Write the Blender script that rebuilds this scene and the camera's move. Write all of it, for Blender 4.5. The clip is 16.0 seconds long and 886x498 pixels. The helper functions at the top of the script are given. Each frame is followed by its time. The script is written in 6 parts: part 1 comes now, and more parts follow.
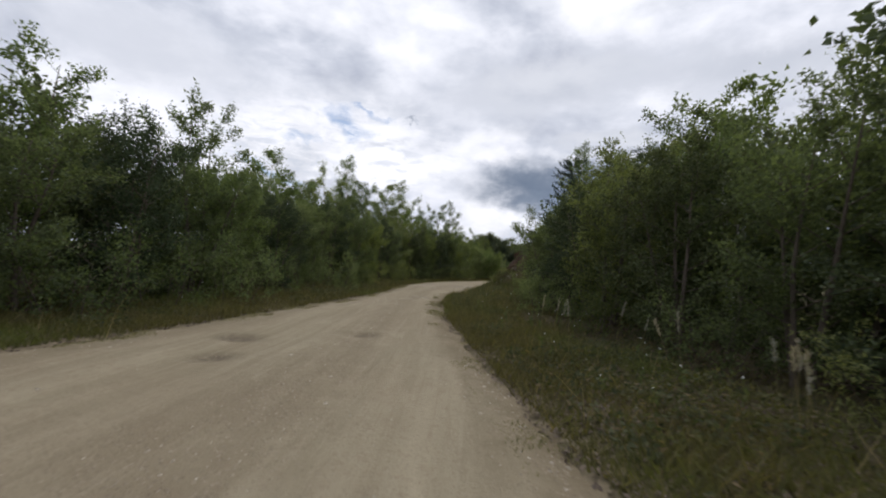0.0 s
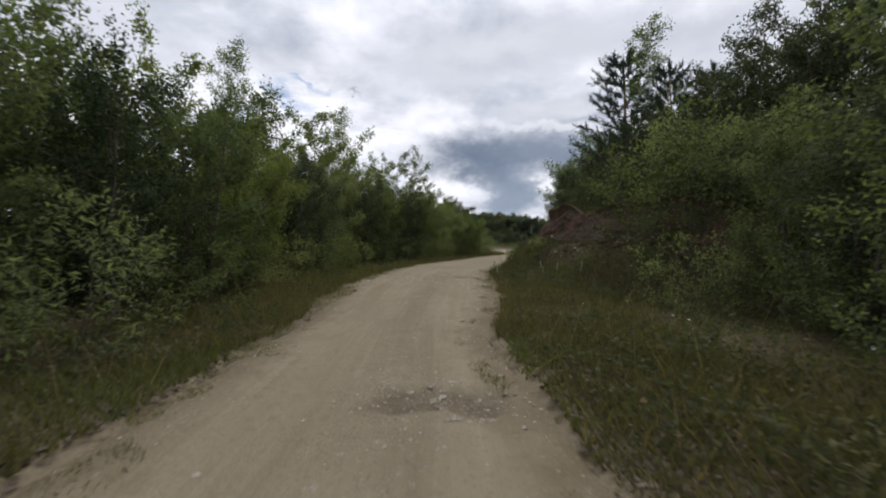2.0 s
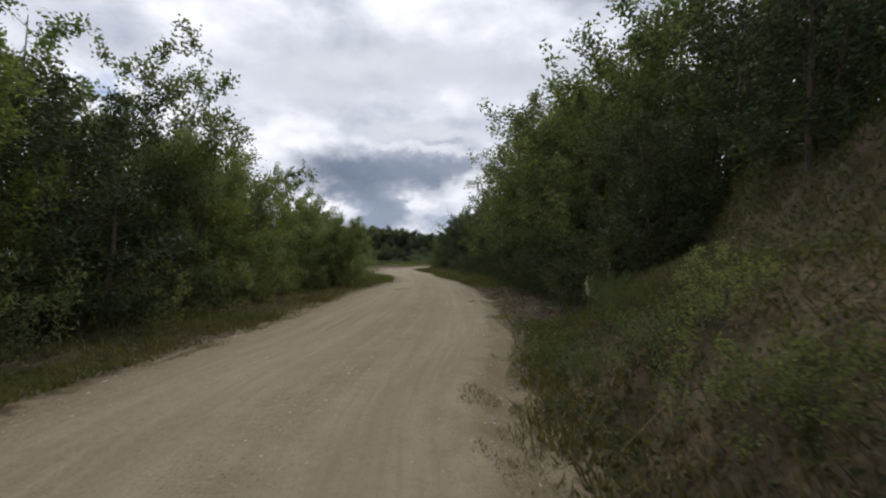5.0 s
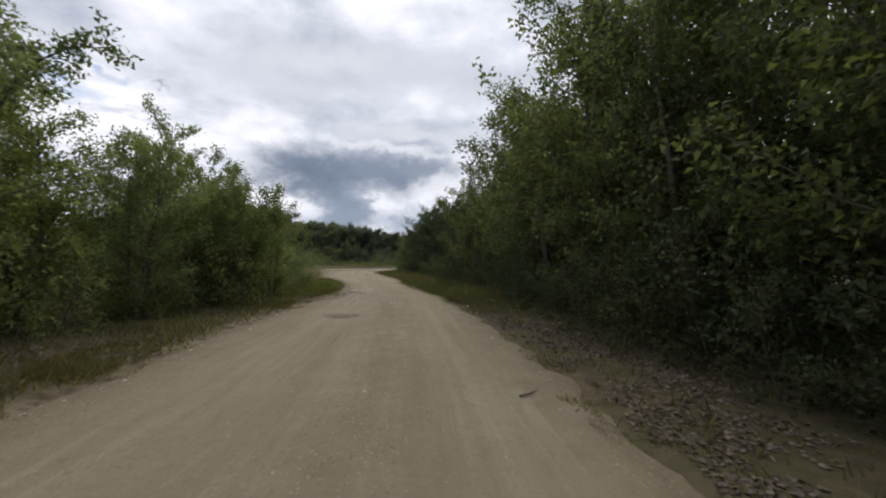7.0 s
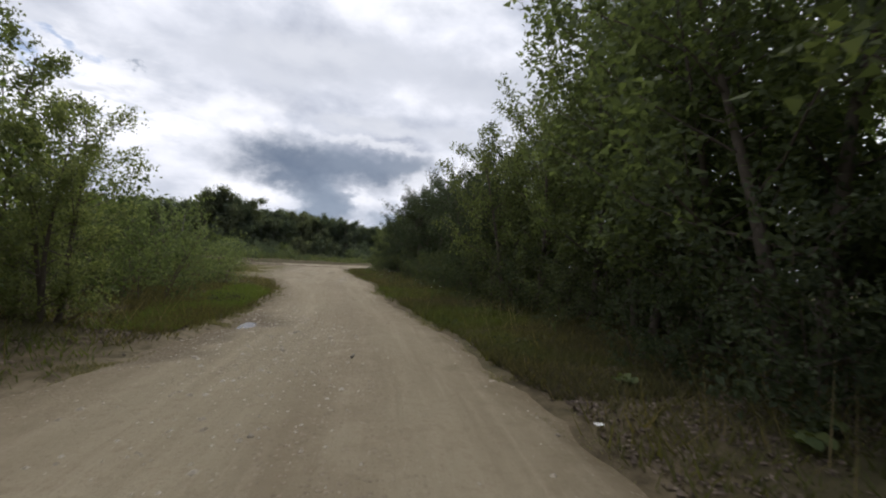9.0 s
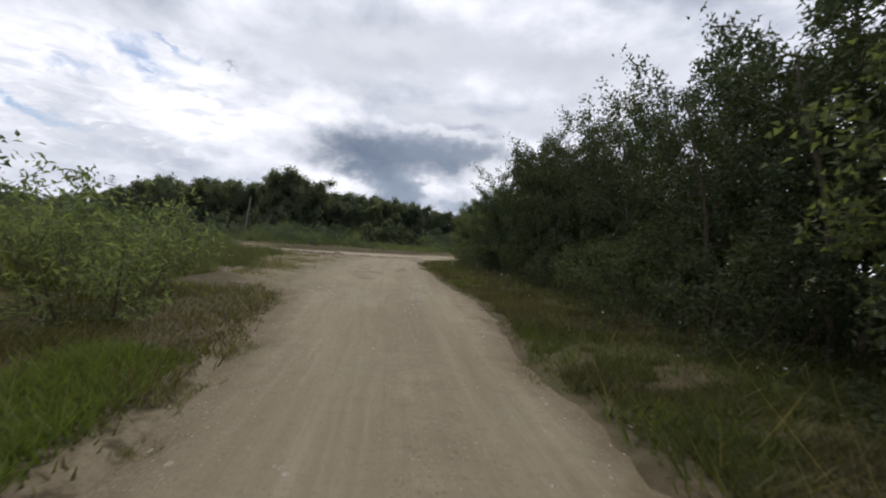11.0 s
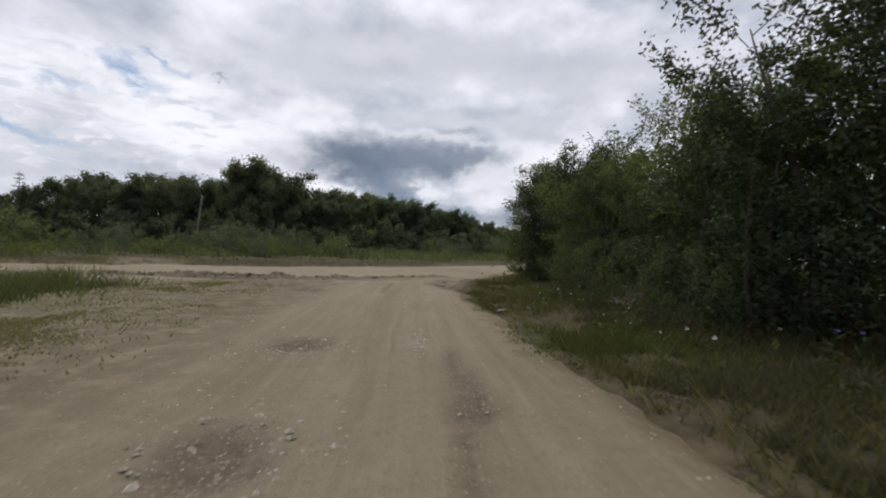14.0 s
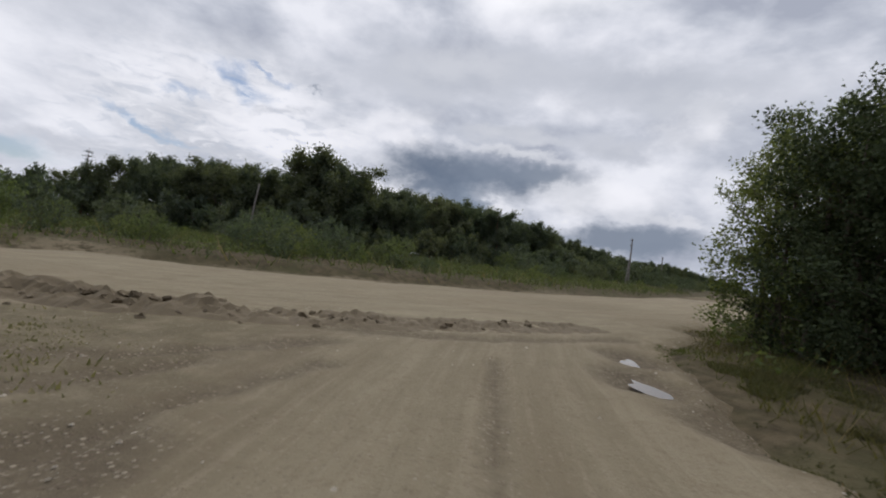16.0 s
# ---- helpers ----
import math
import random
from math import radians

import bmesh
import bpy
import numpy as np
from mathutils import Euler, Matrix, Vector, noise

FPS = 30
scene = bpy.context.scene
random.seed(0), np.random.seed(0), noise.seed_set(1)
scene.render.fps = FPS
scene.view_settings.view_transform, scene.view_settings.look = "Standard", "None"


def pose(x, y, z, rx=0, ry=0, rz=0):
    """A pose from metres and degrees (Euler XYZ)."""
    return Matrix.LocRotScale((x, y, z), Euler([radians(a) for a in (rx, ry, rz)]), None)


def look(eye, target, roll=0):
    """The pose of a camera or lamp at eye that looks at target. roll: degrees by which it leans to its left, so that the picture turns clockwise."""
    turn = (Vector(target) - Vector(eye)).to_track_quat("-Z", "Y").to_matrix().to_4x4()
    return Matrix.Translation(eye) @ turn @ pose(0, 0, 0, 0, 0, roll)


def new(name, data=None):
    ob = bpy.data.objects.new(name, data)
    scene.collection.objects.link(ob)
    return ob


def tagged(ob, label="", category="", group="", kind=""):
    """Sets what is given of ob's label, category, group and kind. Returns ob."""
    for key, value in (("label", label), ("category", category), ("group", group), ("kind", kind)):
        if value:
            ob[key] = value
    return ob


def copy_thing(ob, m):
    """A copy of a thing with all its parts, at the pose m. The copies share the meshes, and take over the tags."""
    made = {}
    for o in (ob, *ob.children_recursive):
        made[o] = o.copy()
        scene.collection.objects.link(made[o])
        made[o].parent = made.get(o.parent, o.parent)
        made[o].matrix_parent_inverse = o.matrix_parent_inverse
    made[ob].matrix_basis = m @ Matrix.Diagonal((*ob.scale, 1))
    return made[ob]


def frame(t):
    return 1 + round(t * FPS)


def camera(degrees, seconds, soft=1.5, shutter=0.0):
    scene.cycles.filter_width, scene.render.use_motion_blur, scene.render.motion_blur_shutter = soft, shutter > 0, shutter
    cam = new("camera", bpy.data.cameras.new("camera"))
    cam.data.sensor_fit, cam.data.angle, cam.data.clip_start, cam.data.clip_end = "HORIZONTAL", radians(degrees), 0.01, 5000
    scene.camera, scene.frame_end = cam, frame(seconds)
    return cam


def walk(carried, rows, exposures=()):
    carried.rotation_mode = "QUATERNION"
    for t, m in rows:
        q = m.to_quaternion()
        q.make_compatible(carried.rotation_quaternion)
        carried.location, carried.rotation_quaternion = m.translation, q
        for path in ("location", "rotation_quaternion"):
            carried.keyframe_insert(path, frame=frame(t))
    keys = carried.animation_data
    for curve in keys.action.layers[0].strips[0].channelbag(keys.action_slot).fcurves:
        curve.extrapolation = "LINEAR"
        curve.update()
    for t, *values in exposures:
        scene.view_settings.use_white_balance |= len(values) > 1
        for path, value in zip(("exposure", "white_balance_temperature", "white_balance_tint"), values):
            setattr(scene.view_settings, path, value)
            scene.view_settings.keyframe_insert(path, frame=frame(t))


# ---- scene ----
cam = camera(91.97, 16.0, soft=2.0, shutter=0.12)
PATH = [
    (0.0, look((0.025, 0.114, 1.295), (-3.511, 9.460, 1.687), 3.77)),
    (0.5, look((-1.754, 3.124, 1.209), (-4.907, 12.604, 1.648), -1.65)),
    (1.0, look((-3.221, 6.248, 1.245), (-5.606, 15.959, 1.274), 0.65)),
    (1.5, look((-4.522, 9.114, 1.101), (-7.204, 18.747, 1.093), 2.84)),
    (2.0, look((-5.715, 12.398, 1.185), (-8.149, 22.096, 1.017), 0.92)),
    (2.5, look((-6.739, 15.597, 1.132), (-8.390, 25.459, 1.013), -2.69)),
    (3.0, look((-7.482, 18.811, 1.232), (-8.092, 28.792, 1.251), -0.71)),
    (3.5, look((-8.377, 22.056, 1.125), (-9.190, 32.021, 1.342), -0.09)),
    (3.7, look((-8.555, 23.357, 1.245), (-8.713, 33.355, 1.413), -2.33)),
    (5.8, look((-8.875, 32.927, 1.188), (-7.679, 42.850, 1.516), 0.91)),
    (6.0, look((-8.891, 33.787, 1.203), (-7.097, 43.620, 1.498), -0.15)),
    (6.5, look((-8.798, 35.926, 1.205), (-7.721, 45.858, 1.646), 5.81)),
    (7.0, look((-8.712, 37.889, 1.232), (-7.343, 47.790, 1.530), 0.98)),
    (7.5, look((-8.505, 40.169, 1.122), (-6.285, 49.915, 1.420), 0.94)),
    (8.0, look((-8.282, 42.620, 1.236), (-6.965, 52.526, 1.603), 3.41)),
    (8.5, look((-8.438, 44.340, 1.205), (-6.138, 54.064, 1.605), 3.00)),
    (9.0, look((-8.283, 46.337, 1.211), (-6.419, 56.158, 1.503), 3.34)),
    (9.5, look((-8.257, 48.925, 1.202), (-7.214, 58.869, 1.357), 6.22)),
    (10.0, look((-8.274, 51.315, 1.070), (-7.027, 61.237, 1.137), 6.98)),
    (10.2, look((-8.353, 52.434, 1.183), (-7.895, 62.424, 1.134), 8.43)),
    (12.3, look((-9.620, 63.331, 1.301), (-8.898, 73.305, 1.183), 0.06)),
    (12.5, look((-9.657, 64.366, 1.297), (-9.165, 74.353, 1.142), 2.12)),
    (13.0, look((-9.994, 67.093, 1.280), (-10.178, 77.091, 1.185), 0.98)),
    (13.5, look((-10.270, 69.912, 1.220), (-9.611, 79.890, 1.252), 2.14)),
    (14.0, look((-10.525, 72.665, 1.190), (-10.169, 82.658, 1.197), 2.10)),
    (14.5, look((-10.828, 75.375, 1.135), (-10.371, 85.364, 1.096), 2.93)),
    (15.0, look((-10.997, 77.950, 1.115), (-10.321, 87.927, 1.123), 5.48)),
    (15.5, look((-11.262, 80.369, 1.095), (-12.044, 90.339, 1.029), 10.78)),
    (16.0, look((-11.810, 81.950, 1.088), (-13.052, 91.871, 1.287), 6.94)),
]
EXPOSURES = [(0.0, 0.05), (6.0, 0.04), (10.0, 0.08), (13.5, -0.06), (16.0, -0.24)]
walk(cam, PATH, EXPOSURES)

# ---------------------------------------------------------------- world and sun
SUN_AZ, SUN_EL = 4.0, 54.0          # degrees to the right of +y, and above the horizon


class Net:
    """Short hand for a node tree."""

    def __init__(self, tree):
        self.tree = tree

    def node(self, kind, **settings):
        n = self.tree.nodes.new(kind)
        for key, value in settings.items():
            setattr(n, key, value)
        return n

    def link(self, a, b):
        self.tree.links.new(a, b)

    def put(self, socket, value):
        if isinstance(value, bpy.types.NodeSocket):
            self.link(value, socket)
        elif isinstance(value, tuple) and len(value) == 3 and socket.type == "RGBA":
            socket.default_value = (*value, 1.0)
        else:
            socket.default_value = value

    def math(self, op, a, b=0.0, c=0.0):
        n = self.node("ShaderNodeMath", operation=op)
        self.put(n.inputs[0], a), self.put(n.inputs[1], b), self.put(n.inputs[2], c)
        return n.outputs[0]

    def noise(self, vector, scale, detail=4.0, rough=0.55, out="Fac", distortion=0.0):
        n = self.node("ShaderNodeTexNoise")
        if vector is not None:
            self.link(vector, n.inputs["Vector"])
        n.inputs["Scale"].default_value, n.inputs["Detail"].default_value = scale, detail
        n.inputs["Roughness"].default_value, n.inputs["Distortion"].default_value = rough, distortion
        return n.outputs[out]

    def ramp(self, fac, stops):
        n = self.node("ShaderNodeValToRGB")
        self.link(fac, n.inputs[0])
        el = n.color_ramp.elements
        while len(el) < len(stops):
            el.new(0.5)
        for e, (at, colour) in zip(el, stops):
            e.position, e.color = at, (*colour, 1.0)
        return n.outputs[0]

    def range(self, value, a, b, c=0.0, d=1.0, smooth=True):
        n = self.node("ShaderNodeMapRange", interpolation_type="SMOOTHSTEP" if smooth else "LINEAR")
        for i, v in enumerate((value, a, b, c, d)):
            self.put(n.inputs[i], v)
        return n.outputs[0]

    def mix(self, fac, a, b, blend="MIX"):
        n = self.node("ShaderNodeMix", data_type="RGBA", blend_type=blend)
        self.put(n.inputs[0], fac), self.put(n.inputs[6], a), self.put(n.inputs[7], b)
        return n.outputs[2]


def build_sky():
    world = bpy.data.worlds.new("overcast_sky")
    scene.world = world
    world.use_nodes = True
    world.node_tree.nodes.clear()
    w = Net(world.node_tree)
    coord = w.node("ShaderNodeTexCoord").outputs["Generated"]
    sep = w.node("ShaderNodeSeparateXYZ")
    w.link(coord, sep.inputs[0])
    x, y, z = sep.outputs
    # the high cloud deck: soft masses a little flattened towards the horizon
    wide = w.node("ShaderNodeMapping")
    wide.inputs["Scale"].default_value = (1.0, 1.0, 1.9)
    w.link(coord, wide.inputs[0])
    deck = w.noise(wide.outputs[0], 3.4, 6.0, 0.50, distortion=0.25)
    fine = w.noise(wide.outputs[0], 9.0, 5.0, 0.55, distortion=0.2)
    mass = w.math("ADD", w.math("MULTIPLY", deck, 0.7), w.math("MULTIPLY", fine, 0.3))
    cloud = w.ramp(mass, [(0.40, (0.97, 0.985, 1.07)), (0.48, (0.80, 0.825, 0.92)), (0.55, (0.62, 0.655, 0.755)), (0.63, (0.46, 0.495, 0.60))])
    # ragged angular coordinates, in degrees: az to the left of +y, el above the horizon
    tall = w.node("ShaderNodeMapping")
    tall.inputs["Scale"].default_value = (1.0, 1.0, 1.5)
    w.link(coord, tall.inputs[0])
    wob = w.noise(tall.outputs[0], 9.0, 7.0, 0.62, out="Color")
    ws = w.node("ShaderNodeSeparateColor")
    w.link(wob, ws.inputs[0])
    az = w.math("MULTIPLY", w.math("ARCTAN2", w.math("MULTIPLY", x, -1.0), y), 57.2958)
    el = w.math("MULTIPLY", w.math("ARCSINE", z), 57.2958)
    az_r = w.math("ADD", az, w.math("MULTIPLY", w.math("SUBTRACT", ws.outputs[0], 0.5), 13.0))
    el_r = w.math("ADD", el, w.math("MULTIPLY", w.math("SUBTRACT", ws.outputs[1], 0.5), 6.5))

    def spot(a0, e0, sa, se, tilt=0.0, inner=0.4):
        """A soft-edged ellipse of cloud round a direction."""
        da, de = w.math("SUBTRACT", az_r, a0), w.math("SUBTRACT", el_r, e0)
        c, s = math.cos(radians(tilt)), math.sin(radians(tilt))
        u = w.math("DIVIDE", w.math("ADD", w.math("MULTIPLY", da, c), w.math("MULTIPLY", de, s)), sa)
        v = w.math("DIVIDE", w.math("SUBTRACT", w.math("MULTIPLY", de, c), w.math("MULTIPLY", da, s)), se)
        r = w.math("SQRT", w.math("ADD", w.math("MULTIPLY", u, u), w.math("MULTIPLY", v, v)))
        return w.range(r, inner * 0.6, 1.12, 1.0, 0.0)

    clear = w.node("ShaderNodeTexSky", sky_type="NISHITA", sun_disc=False)
    clear.sun_elevation, clear.sun_rotation = radians(SUN_EL), radians(SUN_AZ)
    blue = w.mix(0.25, w.mix(1.0, clear.outputs[0], (0.085, 0.092, 0.10), "MULTIPLY"), (0.75, 0.79, 0.95))
    white, grey, storm, veil = (1.04, 1.045, 1.12), (0.51, 0.545, 0.635), (0.150, 0.196, 0.280), (0.24, 0.295, 0.39)
    sky = cloud
    for colour, amount, shape in SKY_PARTS:
        tone = {"white": white, "grey": grey, "storm": storm, "veil": veil, "blue": blue}[colour]
        if colour != "blue":
            tone = w.mix(w.range(mass, 0.40, 0.62, 0.0, 0.8), tone, {"white": (0.70, 0.725, 0.80), "grey": (0.80, 0.82, 0.89), "storm": (0.25, 0.30, 0.39), "veil": (0.36, 0.43, 0.54)}[colour])
        sky = w.mix(w.math("MULTIPLY", spot(*shape), amount), sky, tone)
    # mottled fine cloud round the gaps in the deck
    flat = w.node("ShaderNodeMapping")
    flat.inputs["Scale"].default_value, flat.inputs["Rotation"].default_value = (1.0, 1.0, 3.2), (0.0, radians(7), 0.0)
    w.link(coord, flat.inputs[0])
    mottle = w.noise(flat.outputs[0], 17.0, 6.0, 0.62, distortion=0.6)
    sky = w.mix(w.math("MULTIPLY", spot(37, 12.5, 20, 10, -8, 0.4), w.range(mottle, 0.50, 0.64, 0.0, 0.62)), sky, (0.58, 0.63, 0.74))
    sky = w.mix(w.math("MULTIPLY", spot(36, 13, 20, 9, -8, 0.4), w.range(mottle, 0.34, 0.48, 0.55, 0.0)), sky, (1.05, 1.055, 1.12))
    # the veiled sun brightens the deck round it
    sun_dir = (math.sin(radians(SUN_AZ)) * math.cos(radians(SUN_EL)), math.cos(radians(SUN_AZ)) * math.cos(radians(SUN_EL)), math.sin(radians(SUN_EL)))
    dot = w.node("ShaderNodeVectorMath", operation="DOT_PRODUCT")
    w.link(coord, dot.inputs[0])
    dot.inputs[1].default_value = sun_dir
    glow = w.range(dot.outputs["Value"], 0.90, 1.0, 0.0, 0.9)
    sky = w.mix(glow, sky, (2.3, 2.25, 2.2))
    back = w.node("ShaderNodeBackground")
    w.link(sky, back.inputs[0])
    back.inputs[1].default_value = SKY_STRENGTH
    out = w.node("ShaderNodeOutputWorld")
    w.link(back.outputs[0], out.inputs[0])
    world.cycles.sampling_method = "MANUAL"
    world.cycles.sample_map_resolution = 512


SKY_STRENGTH = 1.0
# colour, strength, (az, el, half width, half height, tilt, inner edge)
SKY_PARTS = [
    ("white", 0.80, (38, 15, 20, 8.5, -12, 0.35)),
    ("grey", 0.55, (56, 21, 15, 5, 0, 0.3)),
    ("grey", 0.85, (8, 23.5, 19, 5.0, -4, 0.35)),
    ("grey", 0.80, (-17, 22.5, 20, 4.6, 6, 0.35)),
    ("white", 0.45, (2, 31, 9, 4.5, 0, 0.2)),
    ("white", 0.80, (15.5, 17.0, 7, 2.0, -18, 0.2)),
    ("white", 0.85, (25, 12.5, 9, 3.0, -20, 0.3)),
    ("grey", 0.55, (29, 15.4, 4.5, 0.9, -10, 0.2)),
    ("grey", 0.55, (36, 9.2, 9, 1.0, -4, 0.2)),
    ("grey", 0.90, (0, 17.0, 9, 1.6, 2, 0.35)),
    ("grey", 0.80, (-13.5, 16.0, 8, 2.0, 4, 0.3)),
    ("white", 0.90, (-22.5, 18.2, 5.5, 3.4, -30, 0.25)),
    ("white", 1.0, (-1.4, 14.5, 11, 1.1, 4, 0.3)),
    ("white", 0.95, (13.5, 14.4, 5, 1.4, 10, 0.3)),
    ("white", 1.0, (15.5, 6.2, 6.5, 4.2, -22, 0.45)),
    ("white", 1.0, (-10, 10.2, 12, 3.6, 4, 0.45)),
    ("storm", 0.95, (6.4, 11.0, 14.5, 4.0, -2, 0.35)),
    ("storm", 0.8, (8.5, 9.2, 6.5, 3.4, 20, 0.35)),
    ("storm", 0.8, (-3, 11.9, 9.5, 1.8, -6, 0.4)),
    ("veil", 0.95, (5.4, 6.0, 5.6, 4.6, 0, 0.5)),
    ("white", 0.9, (0.4, 7.4, 2.3, 1.7, 0, 0.35)),
    ("storm", 0.85, (-16, 5.0, 12, 2.4, 0, 0.6)),
    ("veil", 0.8, (-4, 4.4, 6, 1.5, 0, 0.4)),
    ("white", 0.9, (-20.5, 7.6, 7, 1.0, 4, 0.3)),
    ("grey", 0.6, (46, 6.6, 11, 1.6, 0, 0.3)),
    ("blue", 1.0, (34.8, 17.2, 4.8, 1.8, 16, 0.15)),
    ("blue", 0.80, (32.0, 19.0, 4.0, 0.5, 4, 0.1)),
    ("blue", 0.65, (41, 14.6, 3.0, 0.7, 16, 0.1)),
    ("blue", 0.95, (42.0, 10.4, 6.5, 0.75, 9, 0.3)),
    ("blue", 0.9, (54, 5.2, 7, 1.6, 3, 0.3)),
    ("storm", 0.55, (26.4, 18.2, 0.9, 0.4, 0, 0.3)),
]
build_sky()
sun = new("sun", bpy.data.lights.new("sun", "SUN"))
sun.data.energy, sun.data.angle, sun.data.color = 1.1, radians(20), (1.0, 0.96, 0.90)
sun.matrix_world = look((0, 0, 50), (-math.sin(radians(SUN_AZ)) * 50, -math.cos(radians(SUN_AZ)) * 50, 50 - 50 * math.tan(radians(SUN_EL))))



# ---------------------------------------------------------------- plan of the ground
def lerp_curve(ys, xs):
    ys, xs = np.array(ys, float), np.array(xs, float)
    return lambda y: np.interp(y, ys, xs)


# edges of the lane, by y
LEFT = lerp_curve([-20, 0, 3, 6, 10, 14, 18, 22, 26, 30, 34, 38, 42, 46, 50, 54, 58, 62, 66, 68, 71, 76, 80, 84, 90],
                  [-4, -6.2, -6.5, -6.8, -7.6, -8.4, -9.4, -10.9, -11.7, -12.2, -12.4, -12.0, -11.7, -11.5, -11.1, -10.6, -10.6, -11.1, -12.1, -13.6, -15.6, -17.4, -18.8, -20.4, -24])
RIGHT = lerp_curve([-20, -2, 2, 6, 10, 14, 18, 22, 26, 30, 33, 36, 39, 42, 46, 50, 54, 58, 62, 67, 69, 72, 74, 76, 79, 82, 85, 87, 89.5, 92],
                   [10, 2.9, 0.8, -1.35, -3.4, -5.1, -6.3, -6.7, -7.5, -8.1, -8.0, -7.3, -6.9, -6.6, -6.4, -6.4, -6.7, -7.2, -7.5, -7.5, -7.9, -8.3, -8.5, -8.6, -8.9, -9.1, -9.2, -9.1, -8.6, -7.0])
# centre line of the road that the lane joins
CROSS = np.array([(-120, 44), (-80, 60), (-48, 74.5), (-30, 83.8), (-20, 89.0), (-13, 93.2), (-6.5, 99.2), (0.3, 108.2), (10, 125), (30, 160), (80, 250), (200, 460)], float)
CROSS_HALF = 4.1


def smooth(a, b, v):
    t = np.clip((np.asarray(v, float) - a) / (b - a), 0, 1)
    return t * t * (3 - 2 * t)


def hashed(ix, iy, seed):
    v = np.sin(ix * 127.1 + iy * 311.7 + seed * 74.7) * 43758.5453
    return v - np.floor(v)


def vnoise(x, y, seed=0):
    """Smooth value noise from -1 to 1 with cells of one unit."""
    x, y = np.asarray(x, float), np.asarray(y, float)
    ix, iy = np.floor(x), np.floor(y)
    fx, fy = x - ix, y - iy
    fx, fy = fx * fx * (3 - 2 * fx), fy * fy * (3 - 2 * fy)
    a, b = hashed(ix, iy, seed), hashed(ix + 1, iy, seed)
    c, d = hashed(ix, iy + 1, seed), hashed(ix + 1, iy + 1, seed)
    return 2 * ((a * (1 - fx) + b * fx) * (1 - fy) + (c * (1 - fx) + d * fx) * fy) - 1


def cross_distance(x, y):
    """Distance from the centre line of the joining road, and the length along it."""
    x, y = np.asarray(x, float), np.asarray(y, float)
    best, along, run = np.full(x.shape, 1e9), np.zeros(x.shape), 0.0
    for a, b in zip(CROSS[:-1], CROSS[1:]):
        ab = b - a
        n = np.hypot(*ab)
        t = np.clip(((x - a[0]) * ab[0] + (y - a[1]) * ab[1]) / n**2, 0, 1)
        d = np.hypot(x - a[0] - t * ab[0], y - a[1] - t * ab[1])
        along = np.where(d < best, run + t * n, along)
        best = np.minimum(best, d)
        run += n
    return best, along


def road_depth(x, y):
    """Metres inside the bare roadway; negative on the grass."""
    x, y = np.asarray(x, float), np.asarray(y, float)
    lane = np.minimum(x - LEFT(y), RIGHT(y) - x)
    lane = np.where(y > 93, np.minimum(lane, 93 - y), lane)
    cd, _ = cross_distance(x, y)
    wob = 0.06 * vnoise(x * 0.8, y * 0.8, 3) + 0.08 * vnoise(x * 2.4, y * 2.4, 4) + 0.06 * vnoise(x * 6, y * 6, 5)
    return np.maximum(lane, CROSS_HALF - cd) + wob


BANK = lerp_curve([20, 22, 25, 27, 29.5, 33, 37, 41], [1.5, -0.3, -2.6, -4.3, -5.6, -5.2, -4.0, -1.0])


def height(x, y):
    """Height of the ground."""
    x, y = np.asarray(x, float), np.asarray(y, float)
    rd = road_depth(x, y)
    off = smooth(0.0, 2.5, -rd)
    h = off * (0.10 * vnoise(x * 0.45, y * 0.45, 7) + 0.05 * vnoise(x * 1.3, y * 1.3, 8) + 0.04)
    side = x - BANK(y)
    bank = (1.25 * smooth(-3.3, -0.4, side) + 1.1 * smooth(-0.65, 0.15, side)) * smooth(18, 25, y) * (1 - smooth(34, 39.5, y))
    bank = bank * (1 - smooth(14, 30, x)) * smooth(0.0, 1.2, -rd) * (1 + 0.08 * vnoise(x * 0.8, y * 0.8, 9))
    left = 0.5 * smooth(2.0, 6.0, LEFT(y) - x) * smooth(-5, 5, y) * (1 - smooth(50, 66, y))
    cd, _ = cross_distance(x, y)
    beyond = 0.28 * smooth(CROSS_HALF, CROSS_HALF + 1.0, cd) * smooth(0, 3, y - np.interp(x, CROSS[:, 0], CROSS[:, 1]))
    return h + bank + left + beyond


